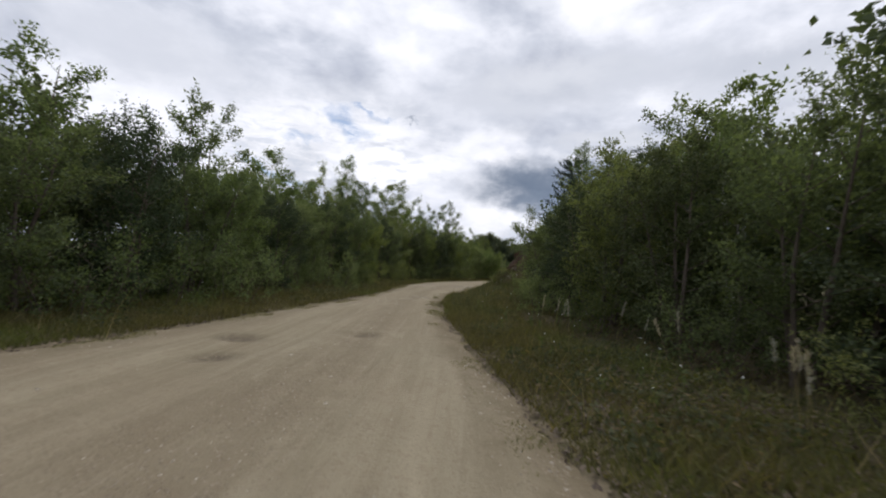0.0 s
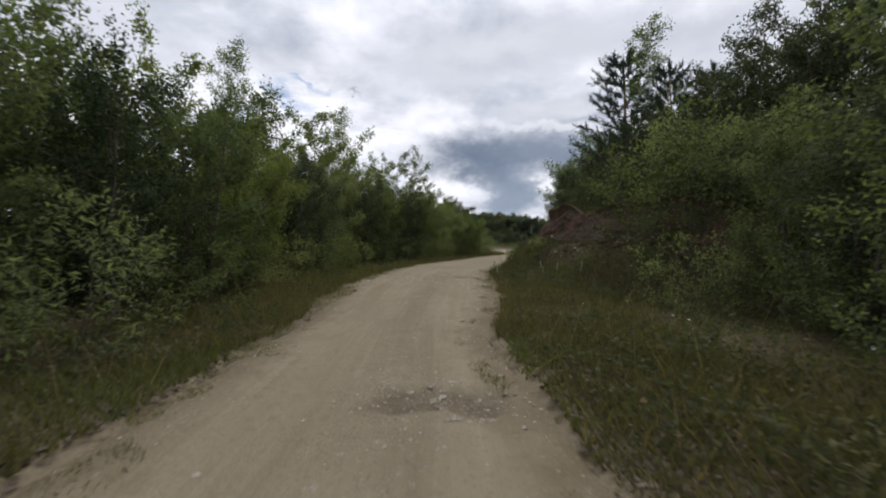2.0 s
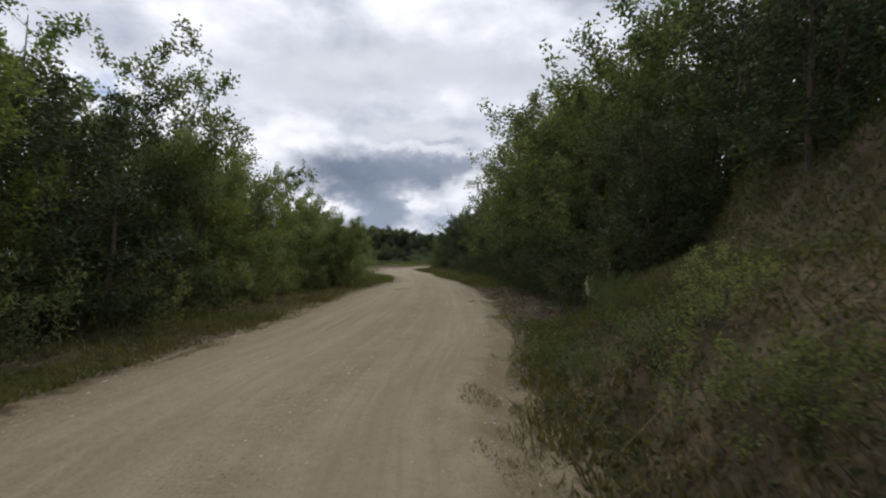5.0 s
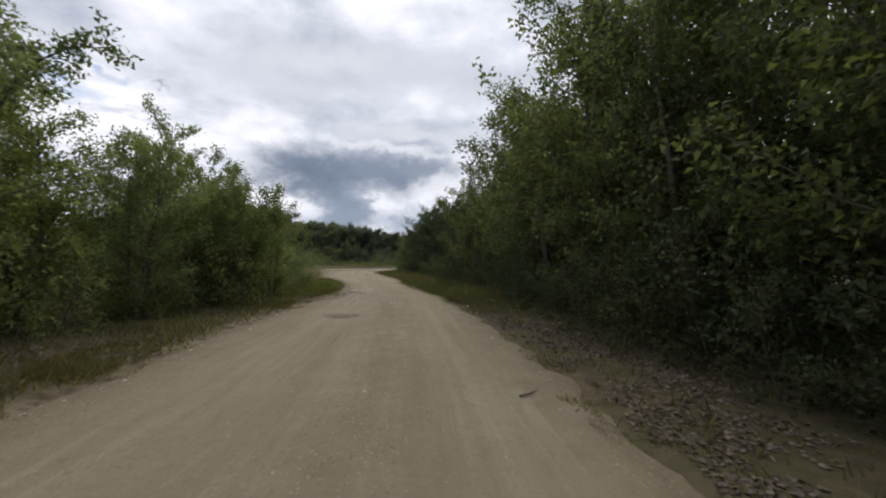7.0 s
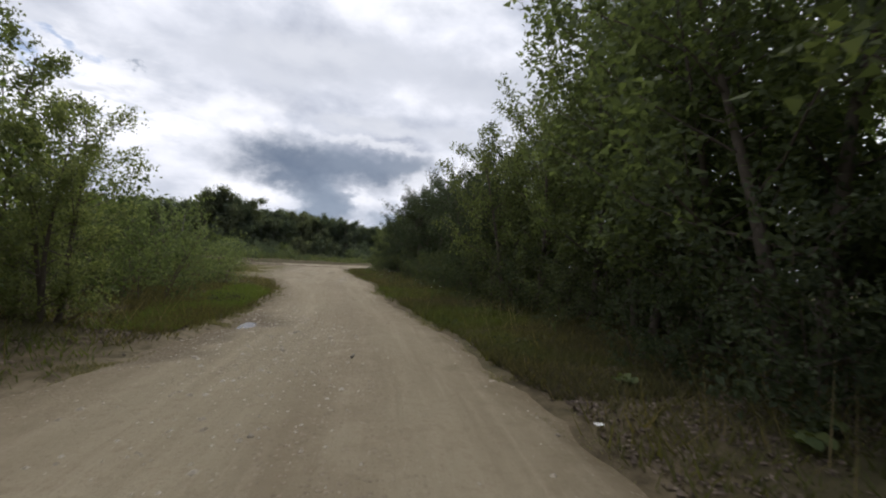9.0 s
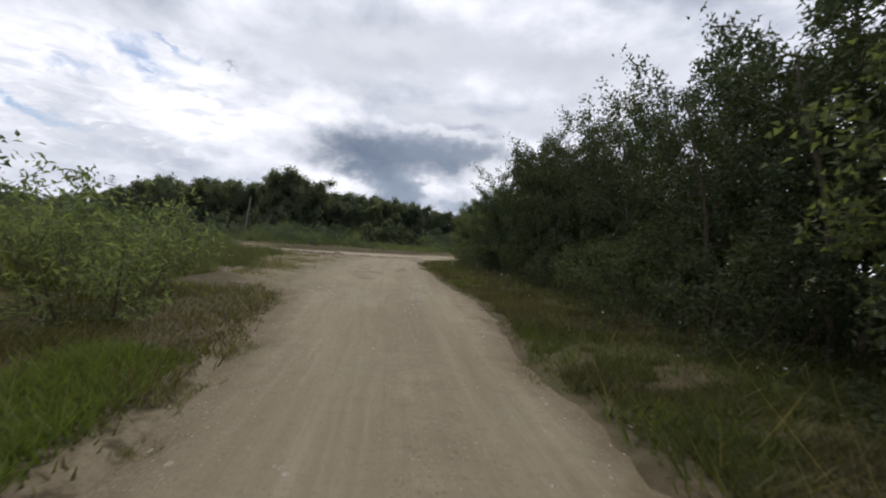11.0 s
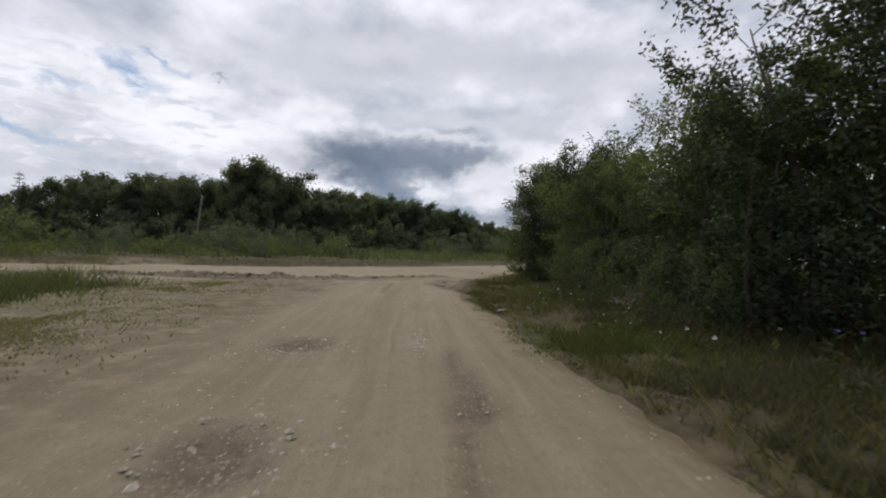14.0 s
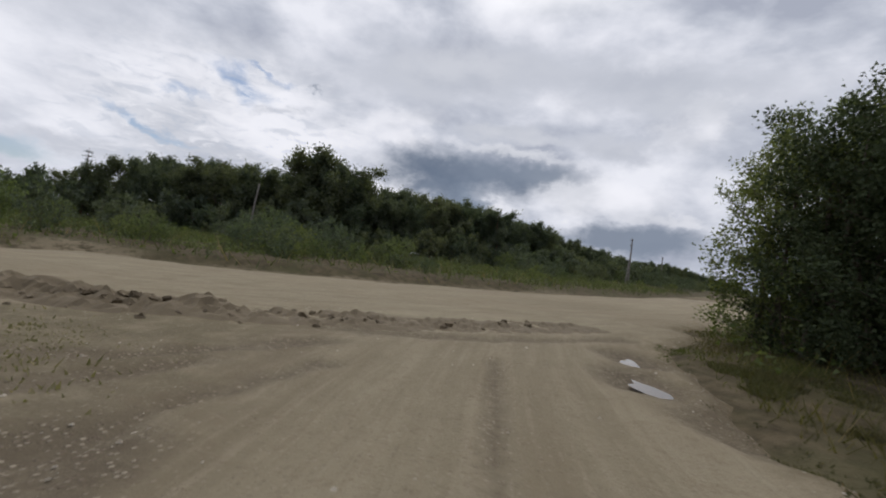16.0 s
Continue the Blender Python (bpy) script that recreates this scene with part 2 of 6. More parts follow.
def road_height(x, y):
    """Surface of the gravel: ruts, humps and potholes; its rim dips under the grass."""
    rd = road_depth(x, y)
    u = (x - LEFT(y)) / np.maximum(RIGHT(y) - LEFT(y), 1.0)
    z = 0.03 + 0.018 * vnoise(x * 1.1, y * 0.35, 21) + 0.010 * vnoise(x * 3.1, y * 1.7, 22) + 0.006 * vnoise(x * 7, y * 5, 23)
    lane = 1 - smooth(86, 90, y)
    for rut in (0.36, 0.80):
        z = z - 0.028 * np.exp(-((u - rut) / 0.07) ** 2) * lane * (0.7 + 0.5 * vnoise(y * 0.25, rut * 9, 24))
    for px, py, r, d in POTHOLES:
        q = np.hypot(x - px, (y - py) * 0.9) / r * (1 + 0.2 * vnoise(x * 2.5 + px, y * 2.5, 25))
        z = z - d * (1 - smooth(0.25, 1.0, q)) + 0.25 * d * np.exp(-((q - 1.1) / 0.2) ** 2)
    for path, half in MUD_TRACKS:
        for (ax, ay), (bx, by) in zip(path[:-1], path[1:]):
            t = np.clip(((x - ax) * (bx - ax) + (y - ay) * (by - ay)) / ((bx - ax) ** 2 + (by - ay) ** 2), 0, 1)
            q = np.hypot(x - ax - t * (bx - ax), y - ay - t * (by - ay)) / half
            z = z - 0.05 * (1 - smooth(0.2, 0.9, q)) / 2 + 0.015 * np.exp(-((q - 1.15) / 0.2) ** 2)
    return z - 0.10 * (1 - smooth(0.0, 0.5, rd))


# x, y, radius, depth
POTHOLES = [(-3.75, 6.5, 0.32, 0.06), (-5.1, 5.15, 0.32, 0.05), (-4.4, 4.1, 0.3, 0.04), (-4.7, 12.3, 0.35, 0.04), (-6.25, 15.45, 0.34, 0.06), (-6.7, 15.3, 0.3, 0.05),
            (-10.35, 30.7, 0.35, 0.05), (-8.6, 26.4, 0.4, 0.05), (-9.6, 47.5, 0.45, 0.06), (-10.1, 54.0, 0.75, 0.07), (-11.2, 71.6, 0.34, 0.05), (-10.9, 70.6, 0.34, 0.05),
            (-11.64, 73.5, 0.36, 0.06), (-11.69, 72.7, 0.34, 0.06), (-11.1, 73.5, 0.26, 0.05), (-10.8, 72.9, 0.28, 0.05), (-11.62, 75.05, 0.40, 0.07), (-11.95, 77.6, 0.40, 0.05),
            (-10.15, 75.8, 0.26, 0.05), (-13.6, 83.6, 0.5, 0.04), (-10.12, 86.8, 0.6, 0.08), (-9.6, 85.7, 0.75, 0.09), (-9.75, 88.1, 0.65, 0.08)]


# muddy wheel tracks in the junction: points, half width
MUD_TRACKS = [([(-10.5, 51.4), (-10.35, 53.0), (-10.2, 54.9)], 0.55), ([(-8.6, 89.6), (-9.1, 87.6), (-9.45, 86.2), (-9.4, 84.8)], 0.30), ([(-8.3, 87.8), (-8.7, 86.2), (-8.9, 84.6)], 0.26),
              ([(-13.7, 83.4), (-13.6, 84.3), (-13.2, 85.6)], 0.16), ([(-15.6, 84.5), (-14.6, 85.0), (-13.5, 86.4)], 0.22), ([(-11.75, 83.6), (-11.72, 85.4), (-11.6, 87.0)], 0.10),
              ([(-16.8, 81.5), (-15.2, 83.0), (-14.0, 85.2)], 0.2), ([(-10.3, 74.6), (-10.1, 76.0), (-10.3, 77.6)], 0.12), ([(-13.9, 87.2), (-11.8, 88.0), (-9.4, 89.8)], 0.25)]


# ---------------------------------------------------------------- materials
def material(name, rough=0.8, spec=0.3):
    m = bpy.data.materials.new(name)
    m.use_nodes = True
    n = Net(m.node_tree)
    shader = m.node_tree.nodes["Principled BSDF"]
    shader.inputs["Roughness"].default_value = rough
    shader.inputs["Specular IOR Level"].default_value = spec
    return m, n, shader


def relief(n, shader, value, strength, distance):
    b = n.node("ShaderNodeBump")
    b.inputs["Strength"].default_value, b.inputs["Distance"].default_value = strength, distance
    n.link(value, b.inputs["Height"])
    n.link(b.outputs[0], shader.inputs["Normal"])


def leaf_material(name, dark, light, dry=None, through_light=0.4, lush=None):
    m, n, shader = material(name, 0.68, 0.12)
    geo = n.node("ShaderNodeNewGeometry").outputs["Random Per Island"]
    info = n.node("ShaderNodeObjectInfo").outputs["Random"]
    c = n.mix(geo, dark, light)
    tint = n.ramp(info, [(0.0, (0.80, 0.86, 0.85)), (0.5, (1.0, 1.0, 1.0)), (1.0, (1.18, 1.10, 0.92))])
    c = n.mix(1.0, c, tint, "MULTIPLY")
    c = n.mix(1.0, c, (0.99, 0.99, 1.22), "MULTIPLY")
    if dry:
        c = n.mix(n.range(geo, 0.90, 0.96, 0.0, 0.8), c, dry)
    if lush:
        place = n.node("ShaderNodeNewGeometry").outputs["Position"]
        c = n.mix(n.range(n.noise(place, 0.22, 3.0, 0.6), 0.48, 0.66, 0.0, 0.8), c, n.mix(geo, tuple(v * 0.6 for v in lush), lush))
    n.link(c, shader.inputs["Base Color"])
    t = n.node("ShaderNodeBsdfTranslucent")
    n.link(n.mix(1.0, c, (1.2, 1.25, 0.6), "MULTIPLY"), t.inputs[0])
    mixer = n.node("ShaderNodeMixShader")
    mixer.inputs[0].default_value = through_light
    n.link(shader.outputs[0], mixer.inputs[1])
    n.link(t.outputs[0], mixer.inputs[2])
    n.link(mixer.outputs[0], m.node_tree.nodes["Material Output"].inputs[0])
    return m


def bark_material(name, a, b, band=None):
    m, n, shader = material(name, 0.9, 0.2)
    pos = n.node("ShaderNodeTexCoord").outputs["Object"]
    grain = n.noise(pos, 14.0, 5.0, 0.65)
    c = n.mix(grain, a, b)
    if band:
        mp = n.node("ShaderNodeMapping")
        mp.inputs["Scale"].default_value = (3.0, 3.0, 16.0)
        n.link(pos, mp.inputs[0])
        c = n.mix(n.range(n.noise(mp.outputs[0], 1.0, 3.0), 0.58, 0.64), c, band)
    n.link(c, shader.inputs["Base Color"])
    relief(n, shader, grain, 0.6, 0.02)
    return m


def gravel_material():
    m, n, shader = material("sandy_gravel", 0.95, 0.15)
    pos = n.node("ShaderNodeNewGeometry").outputs["Position"]
    lay = n.node("ShaderNodeAttribute", attribute_name="lay").outputs["Vector"]
    trod = n.node("ShaderNodeAttribute", attribute_name="trod").outputs["Fac"]
    hollow = n.node("ShaderNodeAttribute", attribute_name="hollow").outputs["Fac"]
    ridge = n.node("ShaderNodeAttribute", attribute_name="ridge").outputs["Fac"]
    stretched = n.node("ShaderNodeMapping")
    stretched.inputs["Scale"].default_value = (1.6, 0.10, 1.0)
    n.link(lay, stretched.inputs[0])
    tracks = n.noise(stretched.outputs[0], 1.5, 5.0, 0.6)
    thin = n.node("ShaderNodeMapping")
    thin.inputs["Scale"].default_value = (7.0, 0.22, 1.0)
    n.link(lay, thin.inputs[0])
    tread = n.noise(thin.outputs[0], 1.5, 4.0, 0.6)
    broad = n.noise(pos, 0.28, 4.0, 0.6)
    patchy = n.noise(pos, 2.2, 5.0, 0.65)
    coarse = n.noise(pos, 9.0, 4.0, 0.7)
    grit = n.noise(pos, 38.0, 3.0, 0.7)
    fine = n.noise(pos, 160.0, 2.0, 0.7)
    c = n.ramp(tracks, [(0.28, (0.208, 0.176, 0.122)), (0.5, (0.262, 0.230, 0.164)), (0.74, (0.332, 0.290, 0.212))])
    c = n.mix(n.range(broad, 0.42, 0.66, 0.0, 0.55), c, (0.236, 0.196, 0.138))
    c = n.mix(n.range(tread, 0.52, 0.72, 0.0, 0.35), c, (0.360, 0.318, 0.240))
    c = n.mix(n.range(tread, 0.30, 0.46, 0.35, 0.0), c, (0.185, 0.148, 0.102))
    c = n.mix(n.math("MULTIPLY", n.math("SUBTRACT", 1.0, trod), n.range(patchy, 0.36, 0.58, 0.25, 1.0)), c, n.mix(n.range(broad, 0.4, 0.6), (0.148, 0.124, 0.086), (0.128, 0.114, 0.070)))
    # loose, browner gravel between the wheel tracks
    loose = n.math("MULTIPLY", ridge, n.range(patchy, 0.34, 0.60, 0.25, 1.0))
    c = n.mix(n.math("MULTIPLY", loose, 0.60), c, (0.198, 0.163, 0.113))
    c = n.mix(n.range(coarse, 0.50, 0.70, 0.0, 0.45), c, (0.195, 0.153, 0.108))
    c = n.mix(n.math("MULTIPLY", hollow, n.range(coarse, 0.35, 0.6, 0.55, 0.92)), c, (0.118, 0.096, 0.069))
    apart = n.node("ShaderNodeSeparateXYZ")
    n.link(lay, apart.inputs[0])
    rim = n.math("ADD", apart.outputs[2], n.math("MULTIPLY", n.math("SUBTRACT", patchy, 0.5), 1.8))
    c = n.mix(n.range(rim, 0.0, 0.85, 0.8, 0.0), c, (0.142, 0.114, 0.072))
    # single pebbles pressed into the surface
    cells = n.node("ShaderNodeTexVoronoi")
    n.link(pos, cells.inputs["Vector"])
    cells.inputs["Scale"].default_value = 32.0
    tone = n.node("ShaderNodeSeparateColor")
    n.link(cells.outputs["Color"], tone.inputs[0])
    some = n.math("MULTIPLY", n.range(tone.outputs[0], 0.55, 0.60), n.range(cells.outputs["Distance"], 0.55, 0.30))
    some = n.math("MULTIPLY", some, n.math("ADD", 0.10, n.math("ADD", n.math("MULTIPLY", loose, 0.6), n.math("MULTIPLY", hollow, 0.55))))
    c = n.mix(some, c, n.mix(tone.outputs[1], (0.130, 0.100, 0.076), (0.37, 0.325, 0.255)))
    c = n.mix(n.range(grit, 0.55, 0.72, 0.0, 0.55), c, (0.172, 0.135, 0.092))
    c = n.mix(n.range(fine, 0.62, 0.75, 0.0, 0.5), c, (0.46, 0.41, 0.33))
    c = n.mix(1.0, c, (1.0, 0.982, 0.945), "MULTIPLY")
    n.link(c, shader.inputs["Base Color"])
    bumps = n.math("ADD", n.math("MULTIPLY", grit, 0.6), n.math("MULTIPLY", fine, 0.35))
    bumps = n.math("ADD", bumps, n.math("ADD", n.math("MULTIPLY", coarse, 0.7), n.math("MULTIPLY", some, 0.6)))
    relief(n, shader, bumps, 0.8, 0.028)
    return m


def soil_material():
    m, n, shader = material("mossy_soil_and_litter", 0.95, 0.1)
    pos = n.node("ShaderNodeNewGeometry").outputs["Position"]
    broad, mid, grit = n.noise(pos, 0.5, 5.0, 0.6), n.noise(pos, 3.5, 5.0, 0.65), n.noise(pos, 30.0, 4.0, 0.7)
    c = n.ramp(mid, [(0.3, (0.046, 0.036, 0.023)), (0.5, (0.080, 0.064, 0.038)), (0.7, (0.125, 0.098, 0.062))])
    c = n.mix(n.range(broad, 0.4, 0.65, 0.0, 0.6), c, (0.062, 0.062, 0.027))
    c = n.mix(n.range(grit, 0.6, 0.75, 0.0, 0.5), c, (0.16, 0.13, 0.09))
    thrown = n.node("ShaderNodeAttribute", attribute_name="thrown").outputs["Fac"]
    c = n.mix(n.math("MULTIPLY", thrown, n.range(mid, 0.36, 0.56, 0.1, 1.0)), c, n.mix(grit, (0.105, 0.083, 0.054), (0.27, 0.225, 0.155)))
    n.link(c, shader.inputs["Base Color"])
    relief(n, shader, n.math("ADD", mid, n.math("MULTIPLY", grit, 0.4)), 0.8, 0.06)
    return m


def clay_material():
    m, n, shader = material("red_clay", 0.95, 0.1)
    pos = n.node("ShaderNodeNewGeometry").outputs["Position"]
    mp = n.node("ShaderNodeMapping")
    mp.inputs["Scale"].default_value = (0.9, 0.9, 3.0)
    n.link(pos, mp.inputs[0])
    band, grit = n.noise(mp.outputs[0], 1.3, 5.0, 0.6), n.noise(pos, 22.0, 4.0, 0.7)
    wide = n.noise(pos, 2.4, 4.0, 0.6)
    c = n.ramp(band, [(0.34, (0.078, 0.048, 0.036)), (0.5, (0.116, 0.070, 0.051)), (0.66, (0.158, 0.100, 0.073))])
    c = n.mix(n.range(wide, 0.42, 0.60, 0.0, 0.8), c, (0.082, 0.064, 0.047))
    c = n.mix(n.range(grit, 0.56, 0.72, 0.0, 0.6), c, (0.085, 0.056, 0.042))
    bare = n.node("ShaderNodeAttribute", attribute_name="bare").outputs["Fac"]
    loose = n.mix(grit, (0.062, 0.048, 0.034), (0.135, 0.108, 0.080))
    c = n.mix(bare, loose, c)
    n.link(c, shader.inputs["Base Color"])
    relief(n, shader, n.math("ADD", band, grit), 0.9, 0.07)
    return m


def stone_material(name="pale_stone", a=(0.20, 0.172, 0.132), b=(0.37, 0.33, 0.265)):
    m, n, shader = material(name, 0.85, 0.3)
    pos = n.node("ShaderNodeNewGeometry")
    info = n.node("ShaderNodeObjectInfo").outputs["Random"]
    both = n.math("FRACT", n.math("ADD", info, pos.outputs["Random Per Island"]))
    grain = n.noise(pos.outputs["Position"], 40.0, 4.0, 0.7)
    c = n.mix(both, a, b)
    c = n.mix(n.range(grain, 0.5, 0.75, 0.0, 0.4), c, (0.12, 0.105, 0.085))
    n.link(c, shader.inputs["Base Color"])
    relief(n, shader, grain, 0.5, 0.01)
    return m


def plain(name, colour, rough=0.7, var=0.25):
    m, n, shader = material(name, rough, 0.3)
    pos = n.node("ShaderNodeTexCoord").outputs["Object"]
    c = n.mix(n.noise(pos, 12.0, 4.0, 0.6), tuple(v * (1 - var) for v in colour), tuple(min(1.0, v * (1 + var)) for v in colour))
    n.link(c, shader.inputs["Base Color"])
    return m


GRAVEL, SOIL, CLAY, STONE = gravel_material(), soil_material(), clay_material(), stone_material()
GRIT = stone_material("pale_grit", (0.25, 0.215, 0.16), (0.48, 0.43, 0.35))
EARTH = stone_material("dry_earth_clods", (0.086, 0.066, 0.041), (0.168, 0.133, 0.086))
LEAF_ALDER = leaf_material("alder_leaf", (0.062, 0.079, 0.035), (0.165, 0.196, 0.085), through_light=0.55)
# darkened leaf colour: holds the shade of backlit trees
LEAF_DARK = leaf_material("shaded_dark_leaf", (0.032, 0.046, 0.020), (0.090, 0.112, 0.048), through_light=0.22)
# darker shrub leaf: shade under the trees is put into the colour
LEAF_SHADE = leaf_material("shaded_shrub_leaf", (0.045, 0.058, 0.027), (0.112, 0.132, 0.062), through_light=0.4)
LEAF_BIRCH = leaf_material("birch_leaf", (0.088, 0.116, 0.042), (0.185, 0.220, 0.084), through_light=0.58)
LEAF_WILLOW = leaf_material("willow_leaf", (0.125, 0.148, 0.066), (0.230, 0.262, 0.126), through_light=0.6)
# paler, greyer leaf: distance haze is mixed into the colour
LEAF_FAR = leaf_material("hazy_far_leaf", (0.072, 0.088, 0.056), (0.130, 0.152, 0.092), through_light=0.48)
NEEDLE = leaf_material("pine_needle", (0.030, 0.044, 0.030), (0.062, 0.082, 0.052), through_light=0.15)
GRASS = leaf_material("verge_grass", (0.062, 0.064, 0.026), (0.142, 0.128, 0.054), (0.20, 0.15, 0.085), 0.4, (0.115, 0.148, 0.042))
RIM_GRASS = leaf_material("trodden_grass", (0.140, 0.134, 0.064), (0.265, 0.235, 0.120), (0.29, 0.24, 0.155))
FIELD_GRASS = leaf_material("field_grass", (0.062, 0.075, 0.029), (0.128, 0.136, 0.056), (0.24, 0.19, 0.11))
FRESH_GRASS = leaf_material("fresh_grass", (0.085, 0.118, 0.026), (0.150, 0.195, 0.048))
BANK_GRASS = leaf_material("bank_grass", (0.056, 0.054, 0.027), (0.120, 0.108, 0.052), (0.17, 0.13, 0.082), 0.35, (0.100, 0.116, 0.036))
HAY = leaf_material("seed_stalk", (0.14, 0.12, 0.05), (0.25, 0.21, 0.11))
WEED = leaf_material("weed_leaf", (0.068, 0.094, 0.031), (0.138, 0.164, 0.060))
VERGE_WEED = leaf_material("verge_weed", (0.056, 0.062, 0.027), (0.122, 0.124, 0.052), (0.18, 0.13, 0.08))
BARK = bark_material("grey_brown_bark", (0.050, 0.040, 0.030), (0.15, 0.125, 0.10))
BIRCH_BARK = bark_material("birch_bark", (0.50, 0.48, 0.44), (0.66, 0.64, 0.60), (0.06, 0.05, 0.045))
PINE_BARK = bark_material("pine_bark", (0.085, 0.055, 0.038), (0.22, 0.135, 0.085))
GREY_WOOD = bark_material("weathered_wood", (0.10, 0.09, 0.08), (0.21, 0.195, 0.175))
PETAL = plain("white_petal", (0.72, 0.72, 0.68), 0.6, 0.1)
PLASTIC = plain("white_plastic", (0.66, 0.66, 0.66), 0.4, 0.1)
METAL = plain("galvanised_steel", (0.30, 0.31, 0.32), 0.5, 0.2)


def water_material():
    m, n, shader = material("muddy_water", 0.05, 0.4)
    shader.inputs["Base Color"].default_value = (0.125, 0.105, 0.08, 1)
    shader.inputs["IOR"].default_value = 1.33
    return m


WATER = water_material()


# ---------------------------------------------------------------- mesh helpers
def mesh_of(name, verts, faces, mat, soft=False):
    me = bpy.data.meshes.new(name)
    me.from_pydata(np.asarray(verts, float).tolist(), [], faces if isinstance(faces, list) else faces.tolist())
    me.materials.append(mat)
    if soft:
        me.polygons.foreach_set("use_smooth", [True] * len(me.polygons))
    return me


def part(name, me, parent, label=""):
    ob = new(name, me)
    ob.parent = parent
    return tagged(ob, label)


class Wood:
    """Gathers tapered tubes."""

    def __init__(self):
        self.v, self.f = [], []

    def tube(self, path, r0, r1, sides=5):
        path = np.asarray(path, float)
        n, at = len(path), len(self.v)
        way = np.gradient(path, axis=0)
        way /= np.linalg.norm(way, axis=1, keepdims=True) + 1e-9
        ref = np.array((0.31, 0.95, 0.02)) if abs(way[0, 2]) > 0.8 else np.array((0.02, 0.1, 1.0))
        a = np.cross(way, ref)
        a /= np.linalg.norm(a, axis=1, keepdims=True) + 1e-9
        b = np.cross(way, a)
        radius = np.linspace(r0, r1, n)
        for i in range(n):
            for k in range(sides):
                th = 2 * math.pi * k / sides
                self.v.append(path[i] + radius[i] * (math.cos(th) * a[i] + math.sin(th) * b[i]))
        for i in range(n - 1):
            for k in range(sides):
                q = (k + 1) % sides
                self.f.append((at + i * sides + k, at + i * sides + q, at + (i + 1) * sides + q, at + (i + 1) * sides + k))
        self.f.append(tuple(at + (n - 1) * sides + k for k in range(sides)))


class Leaves:
    """Gathers small pointed leaves."""

    def __init__(self, rng, corners=3):
        self.v, self.n, self.rng, self.corners = [], 0, rng, corners

    def add(self, at, way, length, width, up=0.6, fold=0.25):
        """at, way: n x 3 arrays."""
        rng, n = self.rng, len(at)
        way = way / (np.linalg.norm(way, axis=1, keepdims=True) + 1e-9)
        nor = rng.normal(size=(n, 3)) * 0.7 + np.array((0, 0, up))
        side = np.cross(way, nor)
        side /= np.linalg.norm(side, axis=1, keepdims=True) + 1e-9
        ln = length * rng.uniform(0.65, 1.3, (n, 1))
        wd = width * rng.uniform(0.7, 1.25, (n, 1))
        skew = rng.uniform(-0.25, 0.25, (n, 1))
        if self.corners == 4:
            nor = np.cross(side, way)
            mid = at + way * ln * (0.45 + skew * 0.3)
            leaf = np.stack([at, mid + side * wd * 0.5 + nor * wd * fold, at + way * ln - nor * ln * 0.12, mid - side * wd * 0.5 + nor * wd * fold], 1)
            self.v.append(leaf.reshape(-1, 3))
            self.n += n
            return
        tri = np.stack([at + side * wd * (0.5 + skew), at - side * wd * (0.5 - skew) + way * ln * 0.2, at + way * ln], 1)
        self.v.append(tri.reshape(-1, 3))
        self.n += n

    def mesh(self, name, mat):
        return mesh_of(name, np.concatenate(self.v), np.arange(self.corners * self.n).reshape(-1, self.corners), mat)


def bend(start, way, length, rise, steps, rng, wob=0.08):
    """A gently curved run of points that rises (or droops) as it goes."""
    pts, p, w = [np.array(start, float)], np.array(start, float), np.array(way, float)
    for _ in range(steps):
        w = w + np.array((0, 0, rise)) / steps + rng.normal(size=3) * wob
        w /= np.linalg.norm(w)
        p = p + w * length / steps
        pts.append(p)
    return np.array(pts)


def on_path(path, s):
    s = np.clip(s, 0, 1) * (len(path) - 1)
    i = np.minimum(s.astype(int), len(path) - 2)
    k = (s - i)[:, None]
    return path[i] * (1 - k) + path[i + 1] * k, path[i + 1] - path[i]


